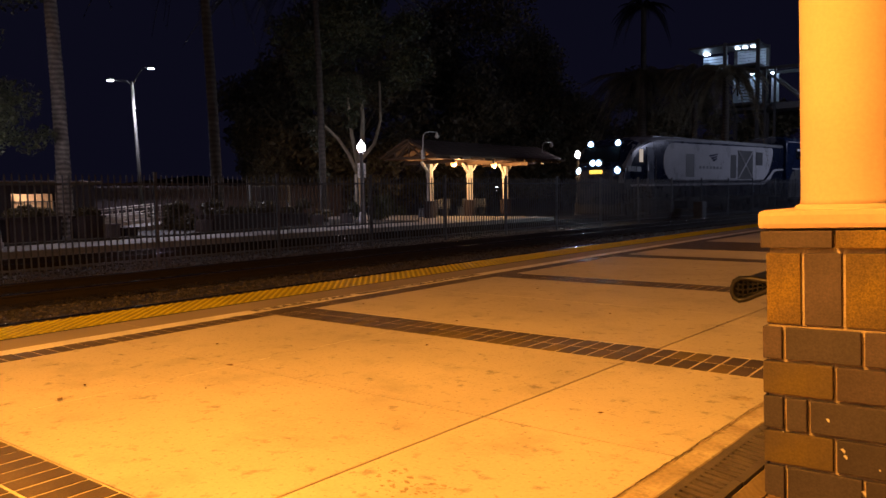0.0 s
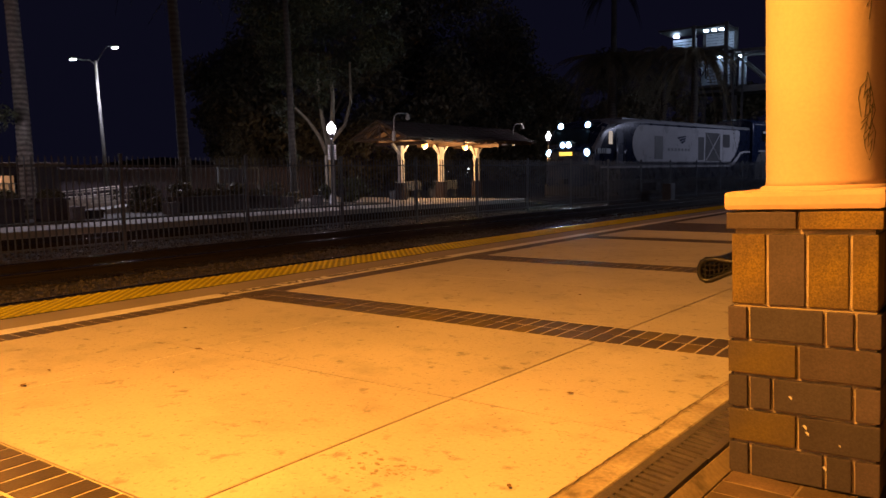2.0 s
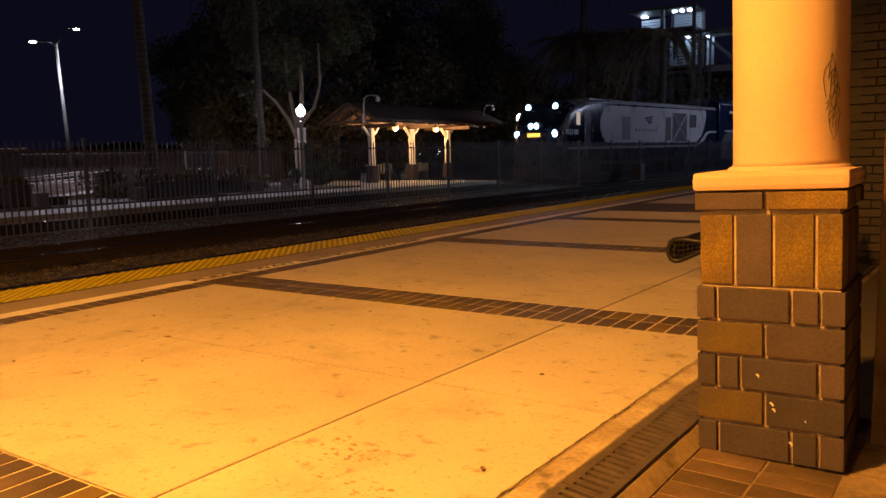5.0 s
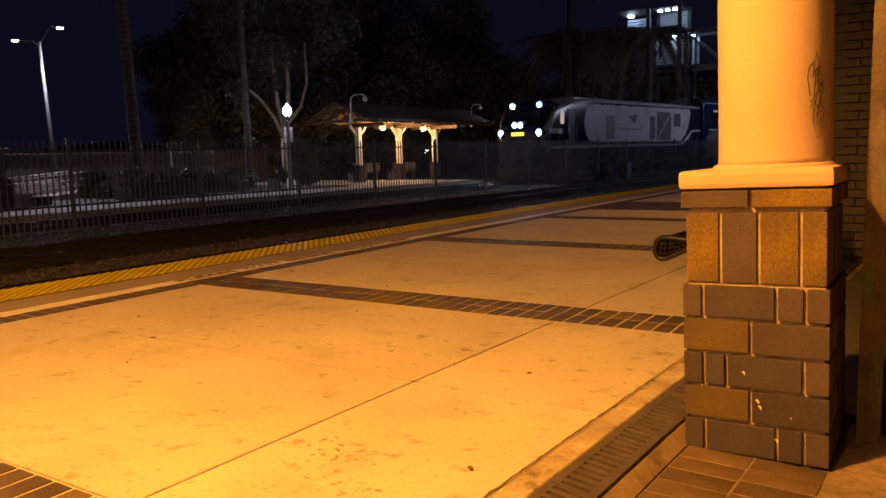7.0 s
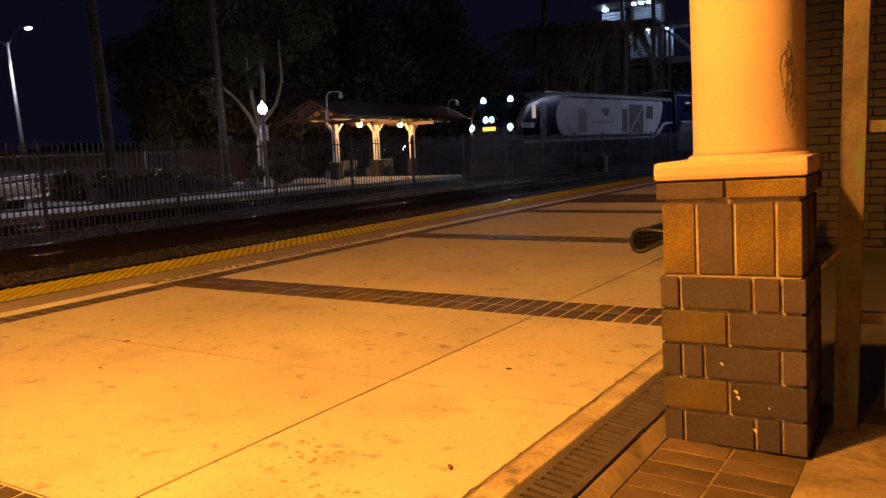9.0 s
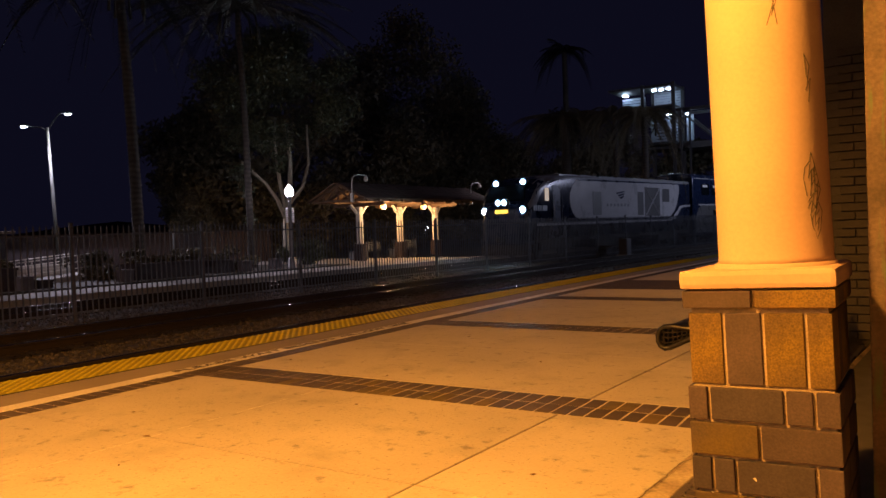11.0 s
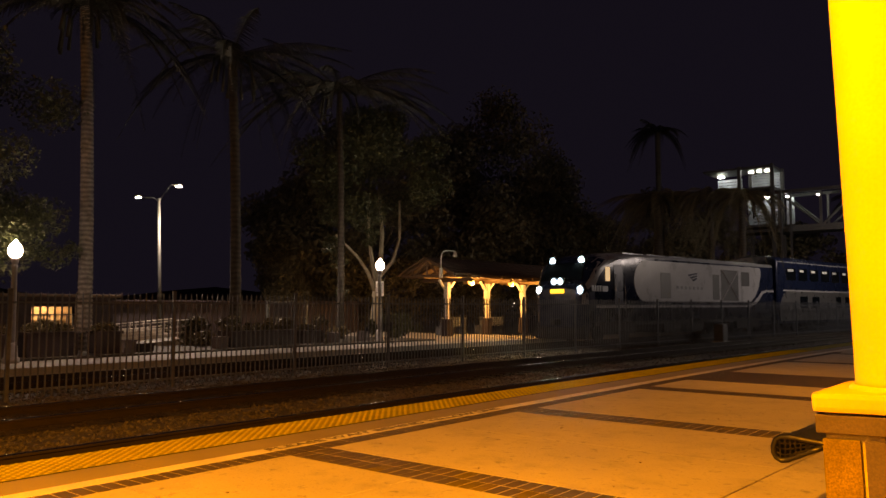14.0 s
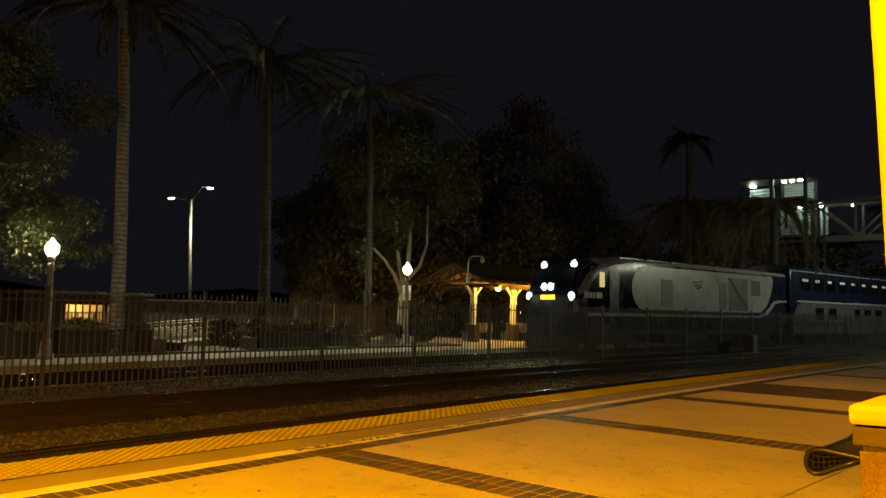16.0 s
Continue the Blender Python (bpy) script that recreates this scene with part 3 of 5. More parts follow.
PX, PY, TURN = 6.293, 3.282, -1.5
SINK = 0.07         # the floor under the canopy lies lower than the platform
pillar = thing("pillar", "cream stucco pillar on a square brown brick base with a pale cap", "pillar", pose(PX, PY, -SINK, 0, -1.6, TURN) @ Matrix.Scale(1.065, 4))
part("mortar_core", B((-0.2135, 0.2135, -0.2135, 0.2135, 0.606, 0.935), (-0.2195, 0.2195, -0.2195, 0.2195, 0, 0.605)), M["mortar"], pillar, "sandy raked mortar")
COURSES = [[(52, 0), (183, 0), (59, 0), (57, 1)], [(180, 3), (198, 0)], [(52, 0), (53, 0), (195, 0), (59, 1)],
           [(185, 3), (201, 1)], [(52, 1), (192, 0), (65, 1), (57, 1)]]
kinds = ["brick_dark", "brick_red", "brick_gold", "brick_mix"]
made = {}


def lay(widths, z, h, reach, name="brick"):
    """One course round the four sides of the base."""
    gap = 0.0115
    k = (2 * reach - gap * (len(widths) - 1)) / sum(w for w, _ in widths)
    widths = [(w * k, q) for w, q in widths]
    for side in range(4):
        x = -reach
        short = (reach - 0.092) / reach if side % 2 else 1.0
        x *= short
        for i, (w, k) in enumerate(widths):
            w *= short
            key = (round(w, 3), h, k)
            if key not in made:
                made[key] = brick_mesh(name, w, 0.09, h, M[kinds[k]])
            m = pose(0, 0, 0, 0, 0, 90 * side) @ pose(x + w / 2, -reach + 0.045 + random.uniform(-0.0012, 0.0012), z + h / 2)
            piece(name, made[key], pillar, m)
            x += w + gap * short


for i, widths in enumerate(COURSES):
    lay(widths, 0.004 + i * 0.1215, 0.1105, 0.2347)
lay([(89, 2), (92, 1), (96, 2), (59, 2)], 0.6115, 0.2425, 0.2235)
lay([(170, 1), (183, 2)], 0.872, 0.058, 0.238)
bm = bmesh.new()
box(bm, -0.246, 0.246, -0.246, 0.246, 0.936, 1.0, bevel=0.018)
lathe(bm, [(0.21, 0.985), (0.20, 1.010), (0.187, 1.016)], 32, 0.024)
part("cap", bm, M["stucco"], pillar, "rounded cream stucco cap slab")
bm = bmesh.new()
lathe(bm, [(0.192, 1.01), (0.187, 1.03), (0.186, 1.2), (0.186, 1.6), (0.186, 2.2), (0.186, 2.8), (0.186, 4.2)], 48, 0.028)
part("shaft", bm, M["stucco"], pillar, "smooth round cream stucco shaft")


def scrawl(lines, parent, r):
    """Thin dark pen strokes that follow the round shaft: (angle in degrees, height) points."""
    bm = bmesh.new()
    for pts in lines:
        dense = []
        for (a, z), (b, w) in zip(pts, pts[1:]):
            dense += [(a + (b - a) * i / 4, z + (w - z) * i / 4) for i in range(4)]
        dense.append(pts[-1])
        tube(bm, [(0.028 + (r - 0.001) * math.sin(math.radians(a)), -(r - 0.001) * math.cos(math.radians(a)), z) for a, z in dense], 0.0019, 5)
    part("graffiti", bm, M["ink"], parent, "dark scribbled graffiti strokes")


scrawl([[(45, 1.23), (42, 1.29), (44, 1.325), (50, 1.345), (52, 1.375), (54, 1.355), (58, 1.31), (63, 1.25), (58, 1.215), (64, 1.18), (60, 1.12), (55, 1.09), (50, 1.13), (48, 1.17)],
        [(47, 1.29), (52, 1.32), (50, 1.26), (56, 1.29), (54, 1.235), (60, 1.28), (57, 1.22)], [(45, 1.21), (53, 1.235), (48, 1.17), (58, 1.21), (53, 1.16), (60, 1.185)],
        [(52, 1.30), (49, 1.23), (59, 1.25), (55, 1.19)], [(45, 1.19), (50, 1.215), (55, 1.19)], [(50, 1.335), (48, 1.30), (55, 1.325), (53, 1.29), (59, 1.305)],
        [(49, 1.15), (54, 1.18), (53, 1.13), (59, 1.16), (56, 1.115)], [(56, 1.34), (55, 1.27), (61, 1.26)]], pillar, 0.186)
scrawl([[(14, 1.80), (22, 1.88), (19, 1.83), (26, 1.90)], [(24, 1.80), (20, 1.9)], [(52, 1.62), (50, 1.7), (56, 1.66), (52, 1.6)], [(50, 1.58), (57, 1.62), (53, 1.54)]], pillar, 0.186)

for x, z, s in ((-0.03, 0.30, 0.007), (0.015, 0.205, 0.009), (0.022, 0.185, 0.008), (0.075, 0.075, 0.009), (-0.17, 0.24, 0.004), (0.12, 0.16, 0.004), (0.16, 0.33, 0.004)):
    bm = bmesh.new()
    bm.faces.new([bm.verts.new(p) for p in ((x - s, -0.2387, z + s * 0.6), (x - s * 0.2, -0.2387, z - s * 0.2), (x + s * 0.5, -0.2387, z - s), (x + s * 0.7, -0.2387, z + s * 0.1), (x, -0.2387, z + s))])
    part("paint_fleck", bm, M["white_paint"], pillar, "small fleck of pale paint")

# ---- rusty railing beside the pillar ----
rail_fence = thing("iron_railing", "tall rust-streaked iron railing with square bars beside the pillar", "railing", pose(6.636, 3.445, -SINK))
part("corner_post", B((-0.042, 0.042, -0.042, 0.042, 0, 2.4), bevel=0.004), M["rust_post"], rail_fence, "rusty corner post with green paint stains")
for z in (0.44, 1.16, 2.3):
    part("rail", B((0.042, 2.2, -0.022, 0.022, z - 0.022, z + 0.022), bevel=0.003), M["rust_post"], rail_fence)
bar_me = mesh("bar", B((-0.015, 0.015, -0.012, 0.012, 0.10, 2.38), bevel=0.002), M["rust_post"])
for i in range(17):
    piece("bar", bar_me, rail_fence, pose(0.145 + i * 0.125, -0.034, 0))

wall = thing("wall_station", "dark brick wall of the station building", "wall", kind="structure")
part("wall_core", B((6.05, 14, 8.2, 8.5, -0.3, 5.0)), M["wall_dark"], wall)
wb = brick_mesh("wall_brick", 0.225, 0.05, 0.07, M["wall_dark"])
for r in range(34):
    for i in range(9):
        piece("brick", wb, wall, pose(6.17 + i * 0.235 + (r % 2) * 0.11, 8.19, 0.05 + r * 0.08))
# bed widened towards the pillar so its dark earth paints the shade there
shrub_box = B((6.62, 9.6, 3.51, 3.62, -0.1, -0.045), (6.2, 9.6, 3.62, 8.15, -0.1, -0.045))
tagged(part("planting_bed", shrub_box, M["ground"]), "dark leaf-littered earth bed behind the railing, widened over shaded floor", "planting bed", kind="structure")


# ---- bench ----
def bench(at):
    ob = thing("bench", "black perforated steel bench with a rolled seat edge", "bench", at)
    under = [(0.30, 0.462), (0.22, 0.425), (0.14, 0.385), (0.08, 0.355), (0.045, 0.348)]
    prof = under + [(0.015, 0.362), (0.001, 0.392), (0.0, 0.43), (0.014, 0.47), (0.045, 0.49), (0.10, 0.494), (0.2, 0.484), (0.34, 0.472), (0.44, 0.482), (0.48, 0.53), (0.52, 0.65), (0.57, 0.8), (0.585, 0.84)]
    fine = []
    for (a, b), (c, d) in zip(prof, prof[1:]):
        k = max(1, round(math.hypot(c - a, d - b) / 0.022))
        fine += [(a + (c - a) * i / k, b + (d - b) * i / k) for i in range(k)]
    fine.append(prof[-1])
    bm = bmesh.new()
    n = 80
    g = [[bm.verts.new((x, 1.8 * j / n, z)) for x, z in fine] for j in range(n + 1)]
    for j in range(n):
        for i in range(len(fine) - 1):
            bm.faces.new((g[j][i], g[j][i + 1], g[j + 1][i + 1], g[j + 1][i]))
    bmesh.ops.wireframe(bm, faces=bm.faces[:], thickness=0.017, use_replace=True, use_even_offset=True, use_boundary=True)
    part("seat", bm, M["black_steel"], ob, "perforated black steel seat and back")
    for y in (0.0, 0.9, 1.8):
        bm = bmesh.new()
        tube(bm, [(x, y, z) for x, z in prof], 0.017, 8)
        part("rib", bm, M["black_steel"], ob)
    # perforated end cheek
    bm = bmesh.new()
    net = []
    for k in range(9):
        x = 0.008 + k * 0.03
        low = 0.352 + 0.5 * max(0, x - 0.08) + 0.03 * max(0, 1 - x / 0.03)
        net.append([bm.verts.new((x, 0.0, low + (0.486 - low) * q / 4)) for q in range(5)])
    for u, w in zip(net, net[1:]):
        for q in range(4):
            bm.faces.new((u[q], u[q + 1], w[q + 1], w[q]))
    bmesh.ops.wireframe(bm, faces=bm.faces[:], thickness=0.009, use_replace=True, use_even_offset=True, use_boundary=True)
    part("end_cheek", bm, M["black_steel"], ob)
    for y in (0.45, 1.55):
        part("leg", T([(0.36, y, 0.465), (0.36, y, 0.0)], 0.03, 8), M["black_steel"], ob)
        part("foot", B((0.24, 0.48, y - 0.06, y + 0.06, 0, 0.012), bevel=0.004), M["black_steel"], ob)
    return ob


bench(pose(5.305, 5.12, 0, 0, 0, -3))

# ---- iron fence between the tracks ----
FENCE_X, PITCH = -8.9, 3.45


def fence_panel(at):
    ob = thing("fence_panel", "dark brown iron picket fence panel between the tracks", "fence", at, group="iron fence panels")
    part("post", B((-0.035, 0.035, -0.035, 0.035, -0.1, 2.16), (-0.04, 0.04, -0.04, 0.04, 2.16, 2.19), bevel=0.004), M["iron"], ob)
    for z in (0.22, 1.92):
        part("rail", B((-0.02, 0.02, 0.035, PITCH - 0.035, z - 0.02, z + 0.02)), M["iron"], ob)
    bm = bmesh.new()
    box(bm, -0.0125, 0.0125, -0.0125, 0.0125, 0.1, 2.08)
    tip = bm.verts.new((0, 0, 2.14))
    bm.faces.ensure_lookup_table()
    top = max(bm.faces, key=lambda f: f.calc_center_median().z)
    loop = list(top.verts)
    bm.faces.remove(top)
    for i in range(4):
        bm.faces.new((loop[i], loop[(i + 1) % 4], tip))
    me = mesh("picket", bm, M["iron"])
    for i in range(24):
        piece("picket", me, ob, pose(0.026, 0.138 * (i + 1), 0))
    return ob


def fence_pose(k):
    y = 9.75 + PITCH * k
    x = FENCE_X + bend(y)
    x2 = FENCE_X + bend(y + PITCH)
    return pose(x, y, -0.56, 0, 0, -math.degrees(math.atan2(x2 - x, PITCH)))


first = fence_panel(fence_pose(-3))
for k in range(-2, 17):
    copy_thing(first, fence_pose(k))


# ---- far platform ----
FAR = -0.23
bm = bmesh.new()
sweep(bm, [(-13.1, -0.62), (-13.1, FAR), (-26, FAR), (-26, -0.62)], -20, 33.4, 1.0)
tagged(part("platform_far", bm, M["concrete_far"]), "pale concrete far platform lit by globe lamps", "platform", kind="structure")


bm = bmesh.new()
sweep(bm, [(-15.45, FAR - 0.02), (-15.45, FAR + 0.06), (-25.9, FAR + 0.06), (-25.9, FAR - 0.02)], -20, 26.3, 1.0)
tagged(part("planting_bed", bm, M["ground"]), "dark earth planting bed behind the far platform", "planting bed", kind="structure")


def globe_lamp(at, sign=False, up=0.0):
    ob = thing("globe_lamp", "grey fluted lamp post with a glowing white acorn globe", "street lamp", at, group="platform globe lamps")
    bm = bmesh.new()
    lathe(bm, [(0.21, 0), (0.21, 0.12), (0.17, 0.16), (0.15, 0.45), (0.12, 0.5), (0.10, 0.55)], 16)
    part("base", bm, M["lamp_post"], ob)
    bm = bmesh.new()
    lathe(bm, [(0.095, 0.5), (0.085, 1.4), (0.065, 2.35 + up), (0.085, 2.4 + up), (0.06, 2.45 + up)], 12)
    part("shaft", bm, M["lamp_post"], ob)
    bm = bmesh.new()
    lathe(bm, [(0.06, 2.45 + up), (0.09, 2.52 + up), (0.105, 2.58 + up), (0.10, 2.64 + up)], 16)
    part("collar", bm, M["lamp_post"], ob)
    bm = bmesh.new()
    lathe(bm, [(0.09, 2.64 + up), (0.155, 2.71 + up), (0.178, 2.81 + up), (0.165, 2.9 + up), (0.11, 2.99 + up), (0.045, 3.05 + up), (0.018, 3.12 + up)], 20)
    part("globe", bm, M["globe"], ob, "glowing white acorn glass globe")
    if sign:
        plate = part("sign", B((-0.02, 0.02, -0.17, 0.17, 1.70, 2.33), bevel=0.004), M["sign"], ob, "white notice plate with small dark lines", at=pose(0.30, -0.30, up - 0.1, 0, -14, -45))
        for z in (1.84, 1.92, 2.0, 2.08, 2.16, 2.24):
            part("text_bar", B((0.022, 0.026, -0.15, 0.15, z - 0.007, z + 0.007)), M["train_panel"], plate)
    return ob


globe_lamp(pose(-15, 8.8, FAR), False, 0.20)
globe_lamp(pose(-15, 23.1, FAR), True, 0.40)
globe_lamp(pose(-15, 42.55, -0.5), False, 0.93)
# unseen fourth lamp at the same spacing, added to brighten trees and fence
globe_lamp(pose(-15, -5.4, FAR), False, 0.20)


# ---- shelter on the far platform ----
def shelter():
    """One row of white posts with braces under a small gable roof."""
    ob = thing("shelter", "open wooden platform shelter with white posts and a tiled gable roof", "shelter", pose(-17.0, 33.7, FAR, 0, 0, -1.5))
    for y in (-3.4, 0.0, 3.45):
        post = part("post", B((-0.13, 0.13, y - 0.13, y + 0.13, 0.85, 2.75), bevel=0.012), M["white_paint"], ob)
        part("post_base", B((-0.22, 0.22, y - 0.22, y + 0.22, 0, 0.8), (-0.25, 0.25, y - 0.25, y + 0.25, 0.8, 0.87), bevel=0.015), M["planter_brick"], post, "low brick pier under the post")
        for s in (-1, 1):
            bm = bmesh.new()
            box(bm, -0.06, 0.06, -0.06, 0.06, 0, 0.72, m=pose(0, y + s * 0.1, 2.34, -s * 46, 0, 0))
            part("brace", bm, M["white_paint"], post)
        part("cross_beam", B((-1.6, 1.6, y - 0.08, y + 0.08, 2.76, 2.94), bevel=0.01), M["wood_beam"], ob)
    for x in (1.5, 0, -1.5):
        part("beam", B((x - 0.08, x + 0.08, -4.9, 6.8, 2.946, 3.08), bevel=0.01), M["wood_beam"], ob)
    for i in range(13):
        y = -4.85 + i * 0.97
        for s in (-1, 1):
            bm = bmesh.new()
            box(bm, 0, 1.95, y - 0.05, y + 0.05, -0.06, 0.06, m=pose(0, 0, 3.82) @ (pose(0, 0, 0, 0, 25, 0) if s > 0 else pose(0, 0, 0, 0, -25, 0) @ Matrix.Diagonal((-1, 1, 1, 1))))
            part("rafter", bm, M["wood_beam"], ob)
    tile = mesh("roof_tile", B((-0.02, 0.34, -0.34, 0.34, 0.0, 0.03), bevel=0.008), M["roof_tile"])
    for s in (1, -1):
        roof = part("roof", B((-0.02, 2.02, -5.15, 7.1, 0.07, 0.12)), M["wood_beam"], ob, at=pose(0, 0, 3.82, 0, 25, 0))
        if s < 0:
            roof.matrix_basis = pose(0, 0, 3.82, 0, 0, 180) @ pose(0, -1.95, 0, 0, 25, 0)
        for r in range(6):
            for i in range(17):
                piece("roof_tile", tile, roof, pose(0.02 + r * 0.325, -4.75 + i * 0.715, 0.125, 0, -3, 0))
    # open truss in the near gable
    bm = bmesh.new()
    for a, b in (((-1.7, 3.02), (1.7, 3.02)), ((0, 3.02), (0, 3.8)), ((-0.8, 3.02), (0, 3.7)), ((0.8, 3.02), (0, 3.7)), ((-0.95, 3.02), (-0.95, 3.36)), ((0.95, 3.02), (0.95, 3.36))):
        tube(bm, [(a[0], -4.95, a[1]), (b[0], -4.95, b[1])], 0.06, 4)
    part("gable_truss", bm, M["wood_beam"], ob)
    for y in (-1.9, 1.75):
        bm = bmesh.new()
        lathe(bm, [(0.05, 0.3), (0.13, 0.2), (0.16, 0.16)], 14)
        shade = part("lamp_shade", bm, M["iron"], ob, at=pose(0.40, y, 2.72))
        bm = bmesh.new()
        bmesh.ops.create_uvsphere(bm, u_segments=14, v_segments=8, radius=0.17)
        part("lamp_bulb", bm, M["warm_bulb"], shade, "glowing orange lamp", at=pose(0, 0, 0.06))
        lamp("shelter_lamp", ob.matrix_basis @ Vector((0.62, y, 2.50)), 300, (1.0, 0.53, 0.2), 0.1)
    for y in (-1.7, 1.7):
        bm = bmesh.new()
        box(bm, -0.5, 0.0, y - 1.1, y + 1.1, 0.42, 0.46)
        for z in (0.55, 0.66, 0.77, 0.88):
            box(bm, -0.06, -0.02, y - 1.1, y + 1.1, z - 0.035, z + 0.035)
        for s in (-1.0, 0, 1.0):
            box(bm, -0.45, -0.05, y + s - 0.02, y + s + 0.02, 0.0, 0.42)
            box(bm, -0.06, -0.02, y + s - 0.02, y + s + 0.02, 0.42, 0.9)
        tagged(part("waiting_bench", bm, M["iron"], None, at=ob.matrix_basis @ pose(-0.9, 0, 0)), "dark slatted bench under the shelter", "bench", group="shelter benches")
    return ob


shelter_ob = shelter()
cam_arm = thing("security_camera", "white gooseneck arm with a small hanging camera", "camera", pose(-16.0, 28.45, FAR + 3.0))
part("mount", B((-0.07, 0.07, -0.07, 0.07, -0.1, 0.35), bevel=0.01), M["white_paint"], cam_arm)
part("arm", T([(0, 0, 0.3), (0, 0, 0.85), (0, 0.06, 1.05), (0, 0.2, 1.18), (0, 0.5, 1.24), (0, 1.05, 1.25)], 0.028, 8), M["white_paint"], cam_arm)
bm = bmesh.new()
lathe(bm, [(0.03, 1.26), (0.08, 1.17), (0.12, 1.02), (0.06, 0.94)], 12, 0, 1.1)
part("camera_dome", bm, M["white_paint"], cam_arm)

copy_thing(cam_arm, pose(-16.0, 39.9, FAR + 3.0))

# ---- tall street light ----
pole = thing("street_light", "tall pale steel pole with two arms and cool lamps", "street light", pose(-26, 19.72, -0.66, 1.6, -1.0, 0))
part("shaft", T([(0, 0, 0), (0, 0, 7.1)], 0.09, 12, 0.06), M["steel_pole"], pole)
for s, z, y in ((-1, 7.08, -1.05), (1, 7.8, 1.05)):
    part("arm", T([(0, 0, 6.9), (0, y * 0.25, 7.1 if s < 0 else 7.35), (0, y * 0.6, z), (0, y, z + 0.04)], 0.026, 8), M["steel_pole"], pole)
    head = part("lamp_head", B((-0.14, 0.14, y - 0.13, y + 0.13, z, z + 0.1), bevel=0.03), M["steel_pole"], pole)
    part("lens", B((-0.11, 0.11, y - 0.1, y + 0.1, z - 0.05, z - 0.002), bevel=0.02), M["cool_lamp"], head, "bright cool white lamp lens")


# ---- plants ----
def leaf_mesh(centres, count, size, seed, droop=0.0):
    """Many small folded leaves scattered in overlapping clumps: (x, y, z, radius) each."""
    rng = np.random.default_rng(seed)
    cs = np.array(centres, float)
    w = cs[:, 3] ** 2
    pick = rng.choice(len(cs), count, p=w / w.sum())
    d = rng.normal(size=(count, 3))
    d /= np.linalg.norm(d, axis=1)[:, None]
    r = cs[pick, 3] * rng.random(count) ** 0.42
    p = cs[pick, :3] + d * r[:, None] * np.array([1, 1, 0.8])
    a = rng.normal(size=(count, 3))
    a[:, 2] -= droop
    a /= np.linalg.norm(a, axis=1)[:, None]
    b = np.cross(a, rng.normal(size=(count, 3)))
    b /= np.linalg.norm(b, axis=1)[:, None]
    s = size * rng.uniform(0.6, 1.3, count)[:, None]
    v = np.stack([p - a * s, p + b * s * 0.42, p + a * s, p - b * s * 0.42], 1)
    f = np.arange(4 * count).reshape(-1, 4)
    me = bpy.data.meshes.new("leaves")
    me.from_pydata(v.reshape(-1, 3).tolist(), [], f.tolist())
    return me


def clumps(n, x, y, z0, z1, rx, ry, r, seed, top=0.6):
    """Clump centres filling an uneven crown."""
    rng = random.Random(seed)
    out = []
    while len(out) < n:
        h = rng.random()
        k = (0.55 + 0.45 * math.sin(math.pi * min(1, h / top * 0.5))) if h < top else max(0.15, 1 - ((h - top) / (1 - top)) ** 1.6)
        a, q = rng.uniform(0, 2 * math.pi), math.sqrt(rng.random())
        out.append((x + rx * k * q * math.cos(a), y + ry * k * q * math.sin(a), z0 + (z1 - z0) * h, r * rng.uniform(0.6, 1.25)))
    return out


def tree(label, x, y, base, trunks, crown, leaves, size, seed, leaf="leaf", bark="bark", name="tree"):
    ob = thing(name, label, "tree", pose(x, y, base))
    bm = bmesh.new()
    for pts, r in trunks:
        tube(bm, pts, r, 10, r * 0.45)
    part("trunk", bm, M[bark], ob)
    me = leaf_mesh(crown, leaves, size, seed)
    me.materials.append(M[leaf])
    c = new("crown", me)
    c.parent = ob
    return ob


def limbs(h, spread, n, seed, r):
    rng = random.Random(seed)
    out = [([(0, 0, 0), (0.05, 0.08, h * 0.5), (0.0, 0.1, h)], r)]
    for i in range(n):
        a = 2 * math.pi * i / n + rng.uniform(-0.4, 0.4)
        s = spread * rng.uniform(0.6, 1.1)
        out.append(([(0, 0.05, h * rng.uniform(0.55, 0.95)), (s * 0.4 * math.cos(a), s * 0.4 * math.sin(a), h * 1.3), (s * math.cos(a), s * math.sin(a), h * rng.uniform(1.7, 2.2))], r * 0.5))
    return out


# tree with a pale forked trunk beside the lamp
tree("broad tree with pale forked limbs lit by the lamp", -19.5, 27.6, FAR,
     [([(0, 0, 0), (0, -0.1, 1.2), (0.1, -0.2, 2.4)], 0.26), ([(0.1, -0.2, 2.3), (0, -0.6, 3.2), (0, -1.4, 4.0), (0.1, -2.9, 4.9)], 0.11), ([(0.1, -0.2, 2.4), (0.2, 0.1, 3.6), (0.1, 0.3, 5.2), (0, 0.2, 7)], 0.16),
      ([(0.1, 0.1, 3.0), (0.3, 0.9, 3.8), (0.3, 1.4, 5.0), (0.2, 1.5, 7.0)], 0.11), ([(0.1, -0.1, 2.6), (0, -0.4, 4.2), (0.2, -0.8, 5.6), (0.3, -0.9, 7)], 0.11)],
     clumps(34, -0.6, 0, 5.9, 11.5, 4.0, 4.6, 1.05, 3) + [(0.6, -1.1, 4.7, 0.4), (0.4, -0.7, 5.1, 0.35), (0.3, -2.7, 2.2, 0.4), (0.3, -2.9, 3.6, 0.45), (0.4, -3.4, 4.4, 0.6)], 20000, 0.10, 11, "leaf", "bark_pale")
